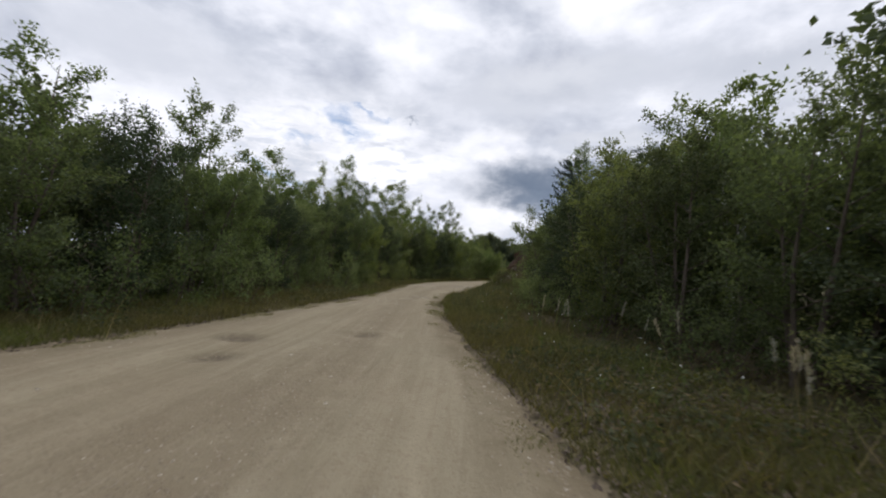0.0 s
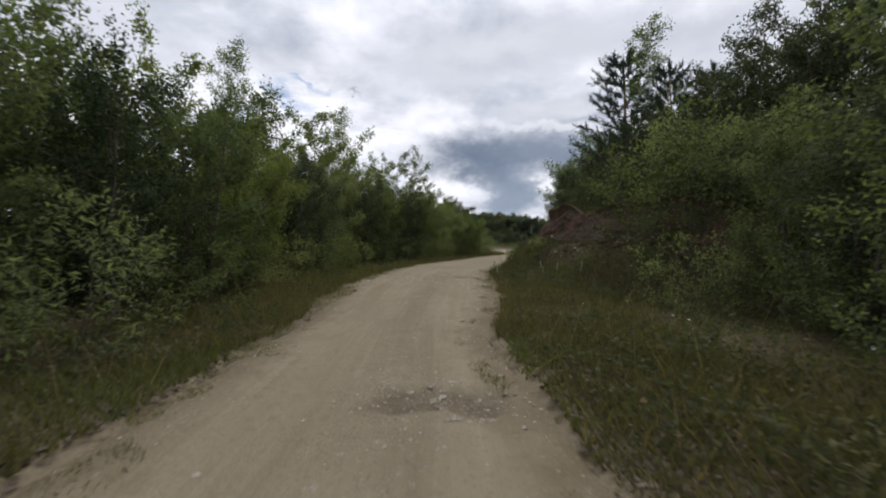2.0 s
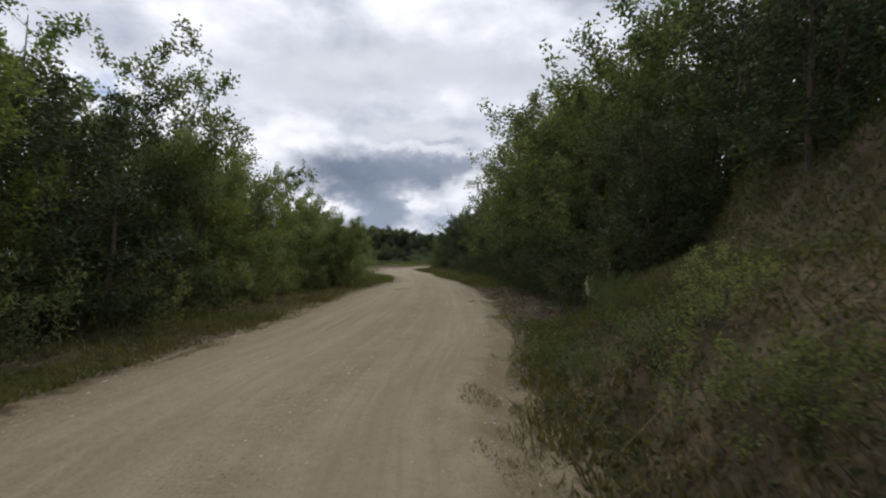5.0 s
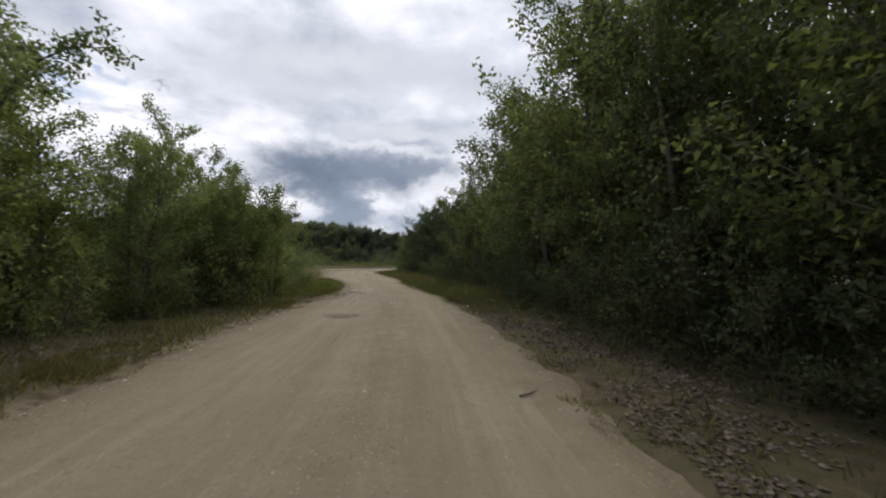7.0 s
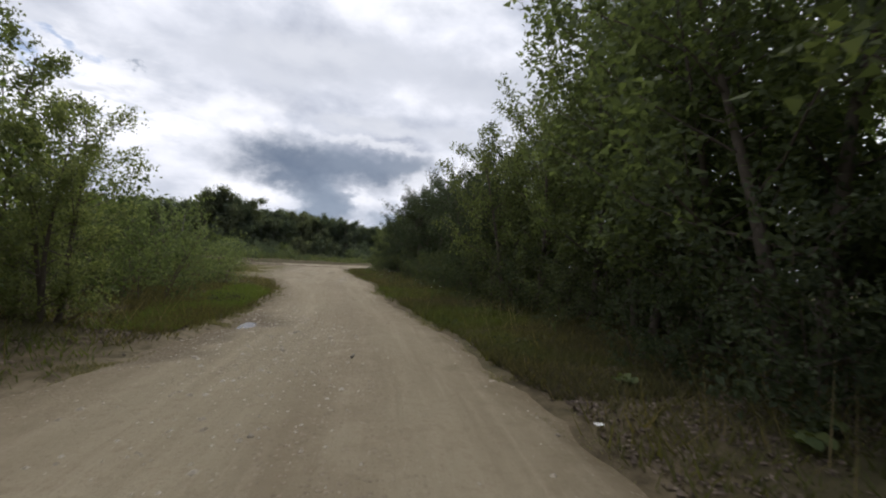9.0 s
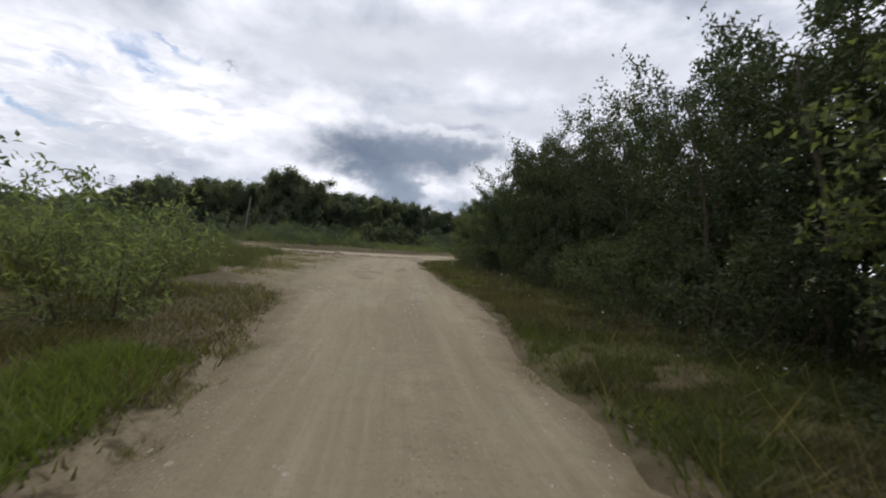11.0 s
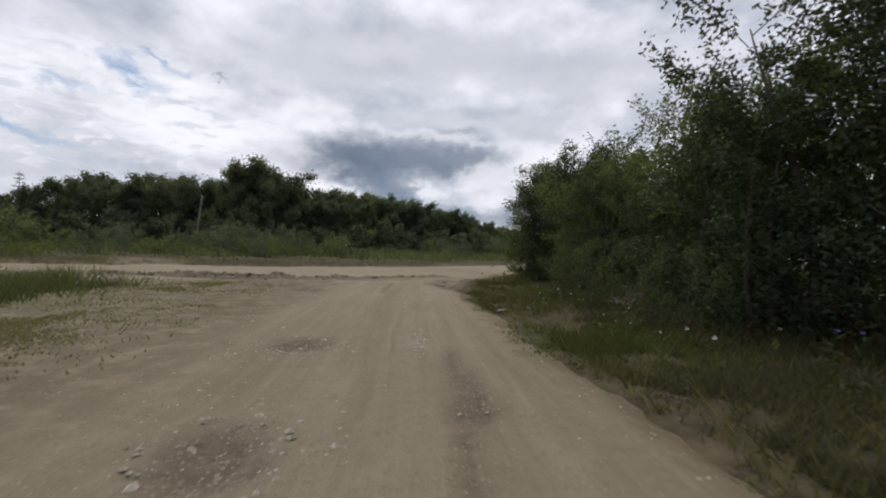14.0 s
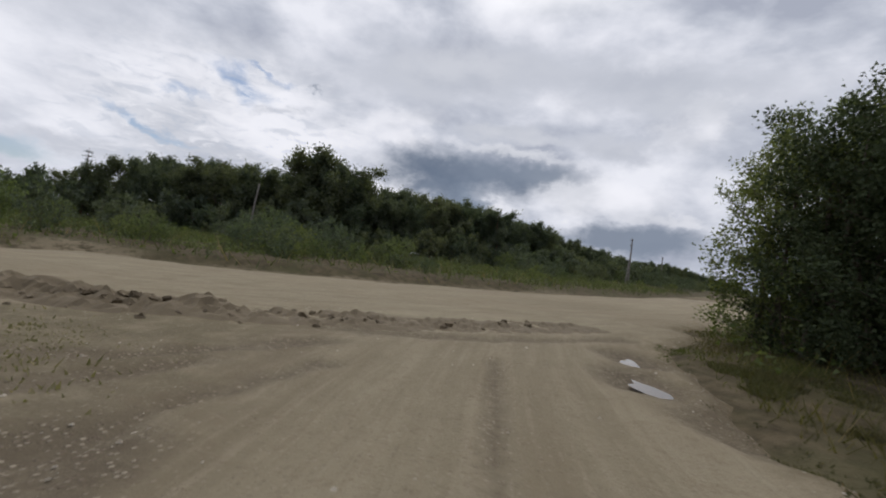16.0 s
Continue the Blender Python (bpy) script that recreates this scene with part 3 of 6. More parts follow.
def broadleaf(name, seed, tall, spread, stems, limbs, twigs, per_twig, leaf, low=0.08, profile="round", bark=None, foliage=None,
              droop=-0.1, thick=0.016, lean=0.12, rise=0.5, label="", category="tree", plain_wood=False, fluff=0.11, corners=3):
    """A broadleaved tree or bush: stems, limbs and a crown of single leaves on twigs."""
    rng = np.random.default_rng(seed)
    trunk, crown = Wood(), Leaves(rng, corners)
    branch = trunk
    for k in range(stems):
        th = 2 * math.pi * (k + rng.uniform(-0.2, 0.2)) / max(stems, 1)
        out = np.array((math.cos(th), math.sin(th), 0)) * (lean if stems > 1 else lean * 0.3)
        own = tall * (1.0 if k == 0 else rng.uniform(0.72, 0.98))
        base = out * 1.2 + np.array((0, 0, -0.25))
        path = bend(base, np.array((0, 0, 1.0)) + out, own + 0.25, 0.1, 8, rng, 0.05)
        r = thick * own
        trunk.tube(path[::2] if plain_wood else path, r, r * 0.12, 5 if plain_wood else 7)
        for j in range(limbs):
            t = low + (0.985 - low) * (j + rng.uniform(0, 1)) / limbs
            if profile == "round":
                reach = 0.46 + 0.54 * math.sin(math.pi * min(1.0, 0.22 + 0.70 * t)) ** 0.7
            elif profile == "cone":
                reach = 0.22 + 0.85 * (1 - t) ** 0.85
            else:
                reach = 0.45 + 0.5 * math.sin(math.pi * (0.15 + 0.75 * t))
            th2 = 2.39996 * j + k * 1.3 + rng.uniform(-0.5, 0.5)
            at, along = on_path(path, np.array([t]))
            steep = 0.25 + 0.55 * t
            way = np.array((math.cos(th2), math.sin(th2), steep)) + out
            ln = spread * reach * rng.uniform(0.6, 1.25)
            limb = bend(at[0], way / np.linalg.norm(way), ln, rise * 0.5, 4, rng, 0.10)
            branch.tube(limb[::2] if plain_wood else limb, max(0.006, r * 0.30 * (1 - 0.6 * t)), 0.004, 3 if plain_wood else 4)
            for q in range(twigs):
                s = np.array([0.15 + 0.85 * ((q + rng.uniform(0, 1)) / twigs) ** 0.75])
                a, al = on_path(limb, s)
                w = al[0] / (np.linalg.norm(al[0]) + 1e-9) * 0.7 + rng.normal(size=3) * 0.62 + np.array((0, 0, 0.15))
                tl = (0.16 + 0.22 * rng.random()) * (0.6 + 0.4 * ln) * (1.25 - 0.5 * s[0])
                twig = bend(a[0], w / np.linalg.norm(w), tl, droop, 3, rng, 0.12)
                if q == 2 and not plain_wood:
                    branch.tube(twig, 0.006, 0.003, 3)
                n = max(3, int(per_twig * rng.uniform(0.7, 1.3)))
                p, al2 = on_path(twig, rng.uniform(0.05, 1.0, n) ** 0.8)
                al2 = al2 / (np.linalg.norm(al2, axis=1, keepdims=True) + 1e-9)
                d = al2 * 0.5 + rng.normal(size=(n, 3)) * 0.65 + np.array((0, 0, droop))
                crown.add(p + rng.normal(size=(n, 3)) * fluff, d, *leaf)
    root = new(name)
    part("trunk", mesh_of(name + "_trunk", trunk.v, trunk.f, bark, True), root)
    part("crown", crown.mesh(name + "_crown", foliage), root)
    return tagged(root, label, category)


def conifer(name, seed, tall, spread, whorls, arms, tufts, needles, label, spire=False, low=0.12):
    """A pine (long tufted arms) or, as a spire, a spruce."""
    rng = np.random.default_rng(seed)
    trunk, crown = Wood(), Leaves(rng)
    branch = trunk
    path = bend((0, 0, -0.2), (0, 0, 1.0), tall + 0.2, 0.1, 8, rng, 0.02)
    trunk.tube(path, 0.016 * tall, 0.012, 8)
    for j in range(whorls):
        t = low + (0.98 - low) * j / whorls
        for k in range(arms):
            th = 2 * math.pi * (k + 0.5 * (j % 2)) / arms + rng.uniform(-0.35, 0.35)
            at, _ = on_path(path, np.array([t]))
            reach = spread * ((1 - t) ** (0.9 if spire else 0.6) + 0.06) * rng.uniform(0.7, 1.15)
            way = np.array((math.cos(th), math.sin(th), -0.1 if spire else 0.25))
            arm = bend(at[0], way / np.linalg.norm(way), reach, 0.25 if spire else 0.5, 4, rng, 0.05)
            branch.tube(arm, 0.010 + 0.02 * (1 - t), 0.004, 4)
            for q in range(tufts):
                a, al = on_path(arm, np.array([0.25 + 0.75 * (q + rng.random()) / tufts]))
                w = al[0] / np.linalg.norm(al[0]) + rng.normal(size=3) * 0.45 + np.array((0, 0, 0.05 if spire else 0.3))
                twig = bend(a[0], w / np.linalg.norm(w), 0.22 + 0.2 * rng.random(), 0.3, 2, rng, 0.05)
                p, al2 = on_path(twig, rng.uniform(0, 1, needles))
                al2 = al2 / (np.linalg.norm(al2, axis=1, keepdims=True) + 1e-9)
                crown.add(p, al2 * 0.7 + rng.normal(size=(needles, 3)) * 0.6, 0.13, 0.026 if not spire else 0.05, 0.2, 0.1)
    root = new(name)
    part("trunk", mesh_of(name + "_trunk", trunk.v, trunk.f, PINE_BARK, True), root)
    part("crown", crown.mesh(name + "_crown", NEEDLE), root)
    return tagged(root, label, "tree")


def stand(proto, spots, group, seed):
    """Sets copies of a tree or bush on the ground: x, y and its size against the first one."""
    rng = random.Random(seed)
    places = []
    for x, y, size in spots:
        z = float(height(np.array([x]), np.array([y]))[0]) - 0.03
        wide = size * rng.uniform(0.9, 1.12)
        places.append(pose(x, y, z, rng.uniform(-3, 3), rng.uniform(-3, 3), rng.uniform(0, 360)) @ Matrix.Diagonal((wide, wide, size, 1)))
    tagged(proto, group=group)
    for m in places[1:]:
        copy_thing(proto, m)
    proto.matrix_basis = places[0]


# ---------------------------------------------------------------- ground and roads
def steps(*runs):
    """Coordinates from runs of (start, end, step)."""
    return np.unique(np.round(np.concatenate([np.arange(a, b + 1e-6, d) for a, b, d in runs]), 3))


def build_ground():
    xs = np.concatenate([[-1500, -900, -500, -300, -200], steps((-140, -40, 5), (-40, -24, 1.5), (-24, -9, 0.35), (-9, 2, 0.18), (2, 10, 0.4), (10, 40, 2.5), (40, 140, 8)), [200, 300, 500, 900, 1500]])
    ys = np.concatenate([[-1500, -700, -300, -120, -60], steps((-30, -8, 2), (-8, 20, 0.4), (20, 34, 0.2), (34, 102, 0.4), (102, 150, 3), (150, 260, 8)), [320, 420, 600, 900, 1500]])
    xs, ys = np.unique(xs), np.unique(ys)
    gx, gy = np.meshgrid(xs, ys)
    z = height(gx, gy) - 0.16 * smooth(0.0, 0.6, road_depth(gx, gy))
    v = np.stack([gx, gy, z], -1).reshape(-1, 3)
    i = np.arange(len(xs) * len(ys)).reshape(len(ys), len(xs))
    f = np.stack([i[:-1, :-1], i[:-1, 1:], i[1:, 1:], i[1:, :-1]], -1).reshape(-1, 4)
    me = mesh_of("ground", v, f, SOIL, True)
    out = -road_depth(v[:, 0], v[:, 1])
    me.attributes.new("thrown", "FLOAT", "POINT").data.foreach_set("value", (1 - smooth(-0.15, 0.28, out + 0.25 * vnoise(v[:, 0] * 0.9, v[:, 1] * 0.9, 97))) * (1 - 0.85 * smooth(34, 38, v[:, 1]) * (v[:, 0] > RIGHT(v[:, 1]) - 0.6)))
    tagged(new("ground", me), "mossy soil with leaf litter under the trees and verges", "ground", kind="structure")


def build_road():
    step = 0.16
    xs, ys = np.arange(-44, 10, step), np.arange(-16, 124, step)
    gx, gy = np.meshgrid(xs, ys)
    rd = road_depth(gx, gy)
    z = road_height(gx, gy)
    keep = rd > -0.35
    cell = keep[:-1, :-1] & keep[:-1, 1:] & keep[1:, 1:] & keep[1:, :-1]
    i = np.arange(gx.size).reshape(gx.shape)
    f = np.stack([i[:-1, :-1], i[:-1, 1:], i[1:, 1:], i[1:, :-1]], -1)[cell]
    used, f = np.unique(f, return_inverse=True)
    v = np.stack([gx, gy, z], -1).reshape(-1, 3)[used]
    me = mesh_of("road", v, f.reshape(-1, 4), GRAVEL, True)
    cd, along = cross_distance(v[:, 0], v[:, 1])
    on_cross = smooth(-0.5, 1.0, CROSS_HALF - cd)
    mid = v[:, 0] - 0.5 * (LEFT(np.minimum(v[:, 1], 66)) + RIGHT(v[:, 1]))
    lay = np.stack([mid * (1 - on_cross) + cd * on_cross + 40 * (on_cross > 0.5), v[:, 1] * (1 - on_cross) + along * on_cross, road_depth(v[:, 0], v[:, 1])], -1)
    at = me.attributes.new("lay", "FLOAT_VECTOR", "POINT")
    at.data.foreach_set("vector", lay.ravel())
    trod = smooth(-0.4, 1.6, v[:, 0] - (RIGHT(v[:, 1]) - 5.0) + 0.6 * vnoise(v[:, 0] * 0.5, v[:, 1] * 0.3, 91))
    trod = np.where((v[:, 1] < 66) | (on_cross > 0.3), 1.0, np.maximum(trod, smooth(85.5, 88.5, v[:, 1]) * 0.6))
    u = (v[:, 0] - LEFT(v[:, 1])) / np.maximum(RIGHT(v[:, 1]) - LEFT(v[:, 1]), 1.0)
    between = np.exp(-((u - 0.58) / 0.09) ** 2) + np.exp(-((u - 0.10) / 0.08) ** 2) + np.exp(-((u - 0.95) / 0.05) ** 2)
    between = np.where(v[:, 1] < 68, between, 0.25) + 0.30 * (0.5 + 0.5 * vnoise(v[:, 0] * 0.7, v[:, 1] * 0.25, 96))
    me.attributes.new("ridge", "FLOAT", "POINT").data.foreach_set("value", np.clip(between, 0, 1) * (1 - on_cross * 0.5))
    hole = np.zeros(len(v))
    for path, half in MUD_TRACKS:
        for (ax, ay), (bx, by) in zip(path[:-1], path[1:]):
            t = np.clip(((v[:, 0] - ax) * (bx - ax) + (v[:, 1] - ay) * (by - ay)) / ((bx - ax) ** 2 + (by - ay) ** 2), 0, 1)
            q = np.hypot(v[:, 0] - ax - t * (bx - ax), v[:, 1] - ay - t * (by - ay)) / half * (1 + 0.5 * vnoise(v[:, 0] * 2.1, v[:, 1] * 2.1, 27))
            hole = np.maximum(hole, 0.8 * (1 - smooth(0.4, 1.1, q)))
    for px, py, r, d in POTHOLES:
        q = np.hypot(v[:, 0] - px, (v[:, 1] - py) * 0.9) / r * (1 + 0.25 * vnoise(v[:, 0] * 2.5 + px, v[:, 1] * 2.5, 25))
        hole = np.maximum(hole, 1 - smooth(0.50, 1.0, q))
    me.attributes.new("hollow", "FLOAT", "POINT").data.foreach_set("value", hole)
    me.attributes.new("trod", "FLOAT", "POINT").data.foreach_set("value", trod)
    tagged(new("road", me), "sandy gravel lane and junction with ruts and potholes", "road", kind="structure")
    # the joining road runs on to both sides
    far, n = [], 0
    verts, faces = [], []
    for path in (CROSS[:4][::-1], CROSS[8:]):
        base = len(verts)
        for k, p in enumerate(path):
            w = path[min(k + 1, len(path) - 1)] - path[max(k - 1, 0)]
            w = w / np.hypot(*w)
            for side in (-1, 1):
                verts.append((p[0] - side * w[1] * CROSS_HALF, p[1] + side * w[0] * CROSS_HALF, 0.012))
        for k in range(len(path) - 1):
            a = base + 2 * k
            faces.append((a, a + 1, a + 3, a + 2))
    tagged(new("road_far", mesh_of("road_far", verts, faces, GRAVEL)), "pale gravel road running away past the shrubs", "road", kind="structure")


def build_clay_bank():
    """The raw, crumbling face of the bank: a slope of red clay with ledges, undercut below a lip of turf."""
    n, m = 420, 96
    k, j = np.meshgrid(np.arange(n), np.arange(m), indexing="ij")
    t, y = j / (m - 1), 21.8 + 10.9 * k / (n - 1)
    low = -1.12 + 0.30 * vnoise(k * 0.03, 1.0, 35) + 0.20 * vnoise(k * 0.11, 2.0, 36)
    side = low + (0.14 + 0.10 * vnoise(k * 0.05, 5.0, 37) - low) * t
    x = BANK(y) + side
    ends = smooth(22.2, 23.8, y) * (1 - smooth(30.0, 31.8, y))
    rough = 0.035 * vnoise(y * 1.3, t * 1.8, 31) + 0.035 * vnoise(y * 3.4 + t, t * 4.5, 32) + 0.032 * vnoise(y * 8.0, t * 10, 33)
    rough = rough + 0.026 * vnoise(y * 18.0, t * 24, 30) + 0.018 * vnoise(y * 36.0, t * 48, 47)
    ledge = 0.05 * smooth(0.0, 0.2, vnoise(y * 0.8, t * 4.0 + 0.22 * y, 34)) + 0.04 * smooth(0.1, 0.3, vnoise(y * 2.1, t * 7.0 - 0.15 * y, 44))
    over = 0.16 * smooth(0.88, 0.95, t) - 0.15 * np.exp(-((t - 0.82) / 0.06) ** 2) * (0.6 + 0.5 * vnoise(y * 1.3, 3.0, 45))
    out = (0.02 + rough + ledge + over * (0.6 + 0.6 * vnoise(y * 0.7, 8.0, 46))) * ends
    rim = smooth(0.0, 0.16, t + 0.10 * vnoise(y * 2.6, 4.0, 48)) * (1 - smooth(0.97, 1.0, t)) * ends
    out = out * rim - 0.10 * (1 - rim)
    v = np.stack([x - 0.80 * out, y - 0.55 * out, height(x, y) + 0.30 * out], -1).reshape(-1, 3)
    i = np.arange(n * m).reshape(n, m)
    f = np.stack([i[:-1, :-1], i[:-1, 1:], i[1:, 1:], i[1:, :-1]], -1).reshape(-1, 4)
    me = mesh_of("clay_bank", v, f, CLAY, True)
    bare = 0.20 + 0.9 * vnoise(y * 0.6, t * 1.6, 38) + 0.5 * vnoise(y * 1.9, t * 4.0, 39) + 0.3 * vnoise(y * 5.0, t * 9.0, 40)
    bare = smooth(-0.35, 0.45, bare - 0.9 * (1 - smooth(0.10, 0.55, t))) * ends
    me.attributes.new("bare", "FLOAT", "POINT").data.foreach_set("value", bare.ravel())
    tagged(new("clay_bank", me), "raw crumbling reddish clay face under a lip of turf", "bank", kind="structure")


build_ground()
build_road()
build_clay_bank()

# ---------------------------------------------------------------- trees and bushes
rng_t = random.Random(11)


def along(edge, side, y0, y1, gap, off, tall, own, jitter=0.4, vary=0.10):
    """Spots along one edge of the lane, off metres from it (side -1 left, 1 right), with trees as tall as the table says."""
    out, y = [], y0
    while y < y1:
        o = off + rng_t.uniform(-jitter, jitter)
        size = float(np.interp(y, *tall)) / own * rng_t.uniform(1 - vary, 1 + vary * 0.5)
        out.append((float(edge(y)) + side * o, y + rng_t.uniform(-0.3, 0.3), size))
        y += gap * rng_t.uniform(0.8, 1.2)
    return out


def deal(spots, count):
    return [spots[k::count] for k in range(count)]


def heights(y0, step, *values):
    return ([y0 + step * k for k in range(len(values))], list(values))


NEAR_LEAF, BIG_LEAF = (0.080, 0.061), (0.120, 0.092)
# greatest heights of the rows, every four metres from y = 2
L_FRONT = heights(2, 4, 4.2, 4.2, 4.2, 3.8, 4.6, 4.5, 4.6, 5.0, 4.7, 5.0, 4.3, 3.5, 3.2, 3.2, 2.5, 2.6)
L_MID = heights(2, 4, 4.4, 4.6, 4.7, 4.5, 4.8, 4.9, 6.0, 5.6, 6.6, 5.4, 5.0, 4.9, 3.8, 3.8, 3.8, 3.0)
L_BACK = heights(2, 4, 4.8, 5.0, 5.2, 5.9, 5.2, 6.2, 6.4, 7.8, 7.4, 7.2, 6.2, 5.9, 5.6, 5.2, 5.0, 5.0)
R_FRONT = heights(2, 4, 3.8, 4.0, 4.3, 4.1, 3.4, 3.2, 3.2, 4.0, 4.4, 6.2, 6.3, 7.4, 7.4, 6.6, 6.3, 5.0, 4.4, 4.2, 4.4, 4.2, 3.6, 3.9, 4.6)
R_MID = heights(2, 4, 5.0, 5.0, 5.0, 5.2, 5.1, 5.5, 6.8, 7.6, 7.6, 7.8, 8.6, 8.8, 8.8, 8.4, 8.0, 6.8, 5.9, 6.0, 6.2, 6.2, 4.8, 4.7, 5.6)
R_BACK = heights(2, 4, 6.8, 6.8, 6.8, 7.2, 7.0, 6.9, 8.0, 8.8, 8.4, 8.6, 9.6, 9.8, 9.4, 8.6, 8.0, 7.2, 6.8, 6.8, 6.9, 6.9, 6.2, 6.2, 6.8)

for table, lower in ((L_FRONT, 0.87), (L_MID, 0.87), (L_BACK, 0.90), (R_FRONT, 0.95), (R_MID, 0.97), (R_BACK, 1.0)):
    last = 38 if table in (L_FRONT, L_MID, L_BACK) else 18
    table[1][:] = [h * (lower if y <= last else 1.0) for y, h in zip(*table)]

left_front = along(LEFT, -1, -6, 40, 1.9, 2.9, L_FRONT, 5.0) + along(LEFT, -1, 40, 52, 1.9, 2.4, L_FRONT, 5.0)
left_front = [q for q in left_front if not 21.4 < q[1] < 24.8]
left_mid = along(LEFT, -1, -6, 58, 2.3, 5.2, L_MID, 5.0, 0.7)
left_mid = [q for q in left_mid if not 23.8 < q[1] < 27.6]
left_back = along(LEFT, -1, -4, 52, 3.0, 8.8, L_BACK, 7.0, 1.3)
right_front = along(RIGHT, 1, -2, 22, 1.9, 4.3, R_FRONT, 5.0) + along(RIGHT, 1, 79, 87, 1.9, 3.9, R_FRONT, 5.0)
right_mid = along(RIGHT, 1, -4, 20, 2.6, 6.4, R_MID, 6.4, 0.6) + along(RIGHT, 1, 38, 89, 2.5, 5.5, R_MID, 6.4, 0.5)
right_mid += along(RIGHT, 1, 38, 51, 2.0, 3.15, R_FRONT, 6.4, 0.25) + along(RIGHT, 1, 52, 65, 2.0, 3.9, R_FRONT, 6.4, 0.25) + along(RIGHT, 1, 65.5, 80, 2.2, 4.0, heights(65, 5, 5.3, 5.3, 5.5, 5.0), 6.4, 0.4)
right_mid += [(-4.2, 75.6, 0.84), (-3.4, 77.0, 0.96), (-4.3, 73.6, 0.78)]
right_mid += along(RIGHT, 1, 21, 35, 2.4, 9.0, ([20, 40], [5.6, 5.6]), 6.4, 0.5)
right_back = along(RIGHT, 1, -4, 20, 2.8, 9.6, R_BACK, 7.0, 1.0) + along(RIGHT, 1, 36, 92, 3.0, 9.2, R_BACK, 7.0, 0.8) + along(RIGHT, 1, 20, 36, 2.4, 12.0, ([20, 40], [6.8, 6.8]), 7.0, 0.8)
bank_trees = [(-2.4, 29.6, 0.70), (-0.6, 27.2, 0.85), (-5.0, 33.6, 0.50), (-3.4, 36.4, 0.80), (0.9, 25.2, 0.85), (-4.8, 36.8, 0.62), (2.6, 23.2, 0.9), (-0.2, 31.0, 0.85)]
corner = [(-12.7, 50.9, 0.70), (-12.5, 53.2, 0.62), (-5.6, 91.0, 0.98), (-4.3, 92.8, 1.05), (-5.2, 89.9, 0.90), (-5.7, 92.4, 0.95), (-4.4, 90.2, 1.08), (-2.8, 94.2, 1.0), (-2.4, 91.5, 1.05), (-3.5, 88.8, 0.95), (-3.0, 90.2, 1.1)]

pick_side = random.Random(5)
pool = left_front + left_mid[::2] + right_front + corner
dark_corner = [q for q in pool if q[1] > 86]
light_stretch = [q for q in pool if q[0] < LEFT(q[1]) and q[1] > 34 and (q[1] > 40 or pick_side.random() < 0.55)]
rest = [q for q in pool if q not in light_stretch and q not in dark_corner]
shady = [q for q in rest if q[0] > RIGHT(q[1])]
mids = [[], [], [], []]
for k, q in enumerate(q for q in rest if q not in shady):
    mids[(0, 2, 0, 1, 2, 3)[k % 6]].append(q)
# right of the lane, the hazels' darkened leaf colour carries that side's shade
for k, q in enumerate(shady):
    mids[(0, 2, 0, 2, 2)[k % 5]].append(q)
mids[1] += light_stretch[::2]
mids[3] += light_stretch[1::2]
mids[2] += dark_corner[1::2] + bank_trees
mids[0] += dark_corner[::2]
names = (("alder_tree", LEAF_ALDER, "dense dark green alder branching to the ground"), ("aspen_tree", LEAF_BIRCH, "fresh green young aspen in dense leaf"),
         ("hazel_tree", LEAF_DARK, "spreading dark green hazel at the verge, leaf colour darkened as if backlit"), ("sallow_tree", LEAF_WILLOW, "grey-green sallow with upright stems"))
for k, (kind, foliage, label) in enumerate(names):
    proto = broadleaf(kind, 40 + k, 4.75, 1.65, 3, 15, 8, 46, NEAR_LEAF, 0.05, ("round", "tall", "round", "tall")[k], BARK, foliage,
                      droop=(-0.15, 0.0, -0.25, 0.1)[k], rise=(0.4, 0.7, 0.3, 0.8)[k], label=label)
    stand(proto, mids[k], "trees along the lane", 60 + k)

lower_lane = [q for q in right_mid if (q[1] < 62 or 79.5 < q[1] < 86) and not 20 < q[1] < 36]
# these limes have shade put into their leaf colour too
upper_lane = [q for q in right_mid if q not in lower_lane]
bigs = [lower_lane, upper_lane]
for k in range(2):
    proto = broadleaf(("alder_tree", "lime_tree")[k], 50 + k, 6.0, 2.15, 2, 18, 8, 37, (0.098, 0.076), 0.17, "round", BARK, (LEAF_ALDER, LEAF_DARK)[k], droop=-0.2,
                      label=("tall dark alder leaning over the lane", "tall lime with low sweeping limbs, shade put into its leaf colour")[k])
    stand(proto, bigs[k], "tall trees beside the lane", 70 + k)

backs = deal(left_back + right_back + left_mid[1::2], 3)
for k in range(3):
    proto = broadleaf(("aspen_tree", "alder_tree", "birch_tree")[k], 80 + k, 6.6, 2.05, 2, 16, 7, 36, BIG_LEAF, 0.04, ("tall", "round", "tall")[k],
                      BIRCH_BARK if k == 2 else BARK, (LEAF_BIRCH, LEAF_ALDER, LEAF_BIRCH)[k], thick=0.011, plain_wood=True,
                      label=("slender green aspen in the wood's second row", "dark alder in the wood's second row", "white-barked birch in the wood's second row")[k])
    stand(proto, backs[k], "trees of the wood", 90 + k)

birch = broadleaf("birch_tree", 97, 7.8, 1.25, 1, 24, 7, 34, (0.075, 0.06), 0.46, "tall", BIRCH_BARK, LEAF_BIRCH, droop=-0.5, thick=0.009,
                  label="slender birch with a bare white trunk")
stand(birch, [(-18.1, 27.3, 1.04), (-17.9, 35.0, 1.02), (-1.5, 32.3, 1.05)], "birches beside the lane", 98)

pine = conifer("pine_tree", 21, 7.0, 2.3, 14, 6, 11, 30, "dark bluish pine with upturned arms on the bank")
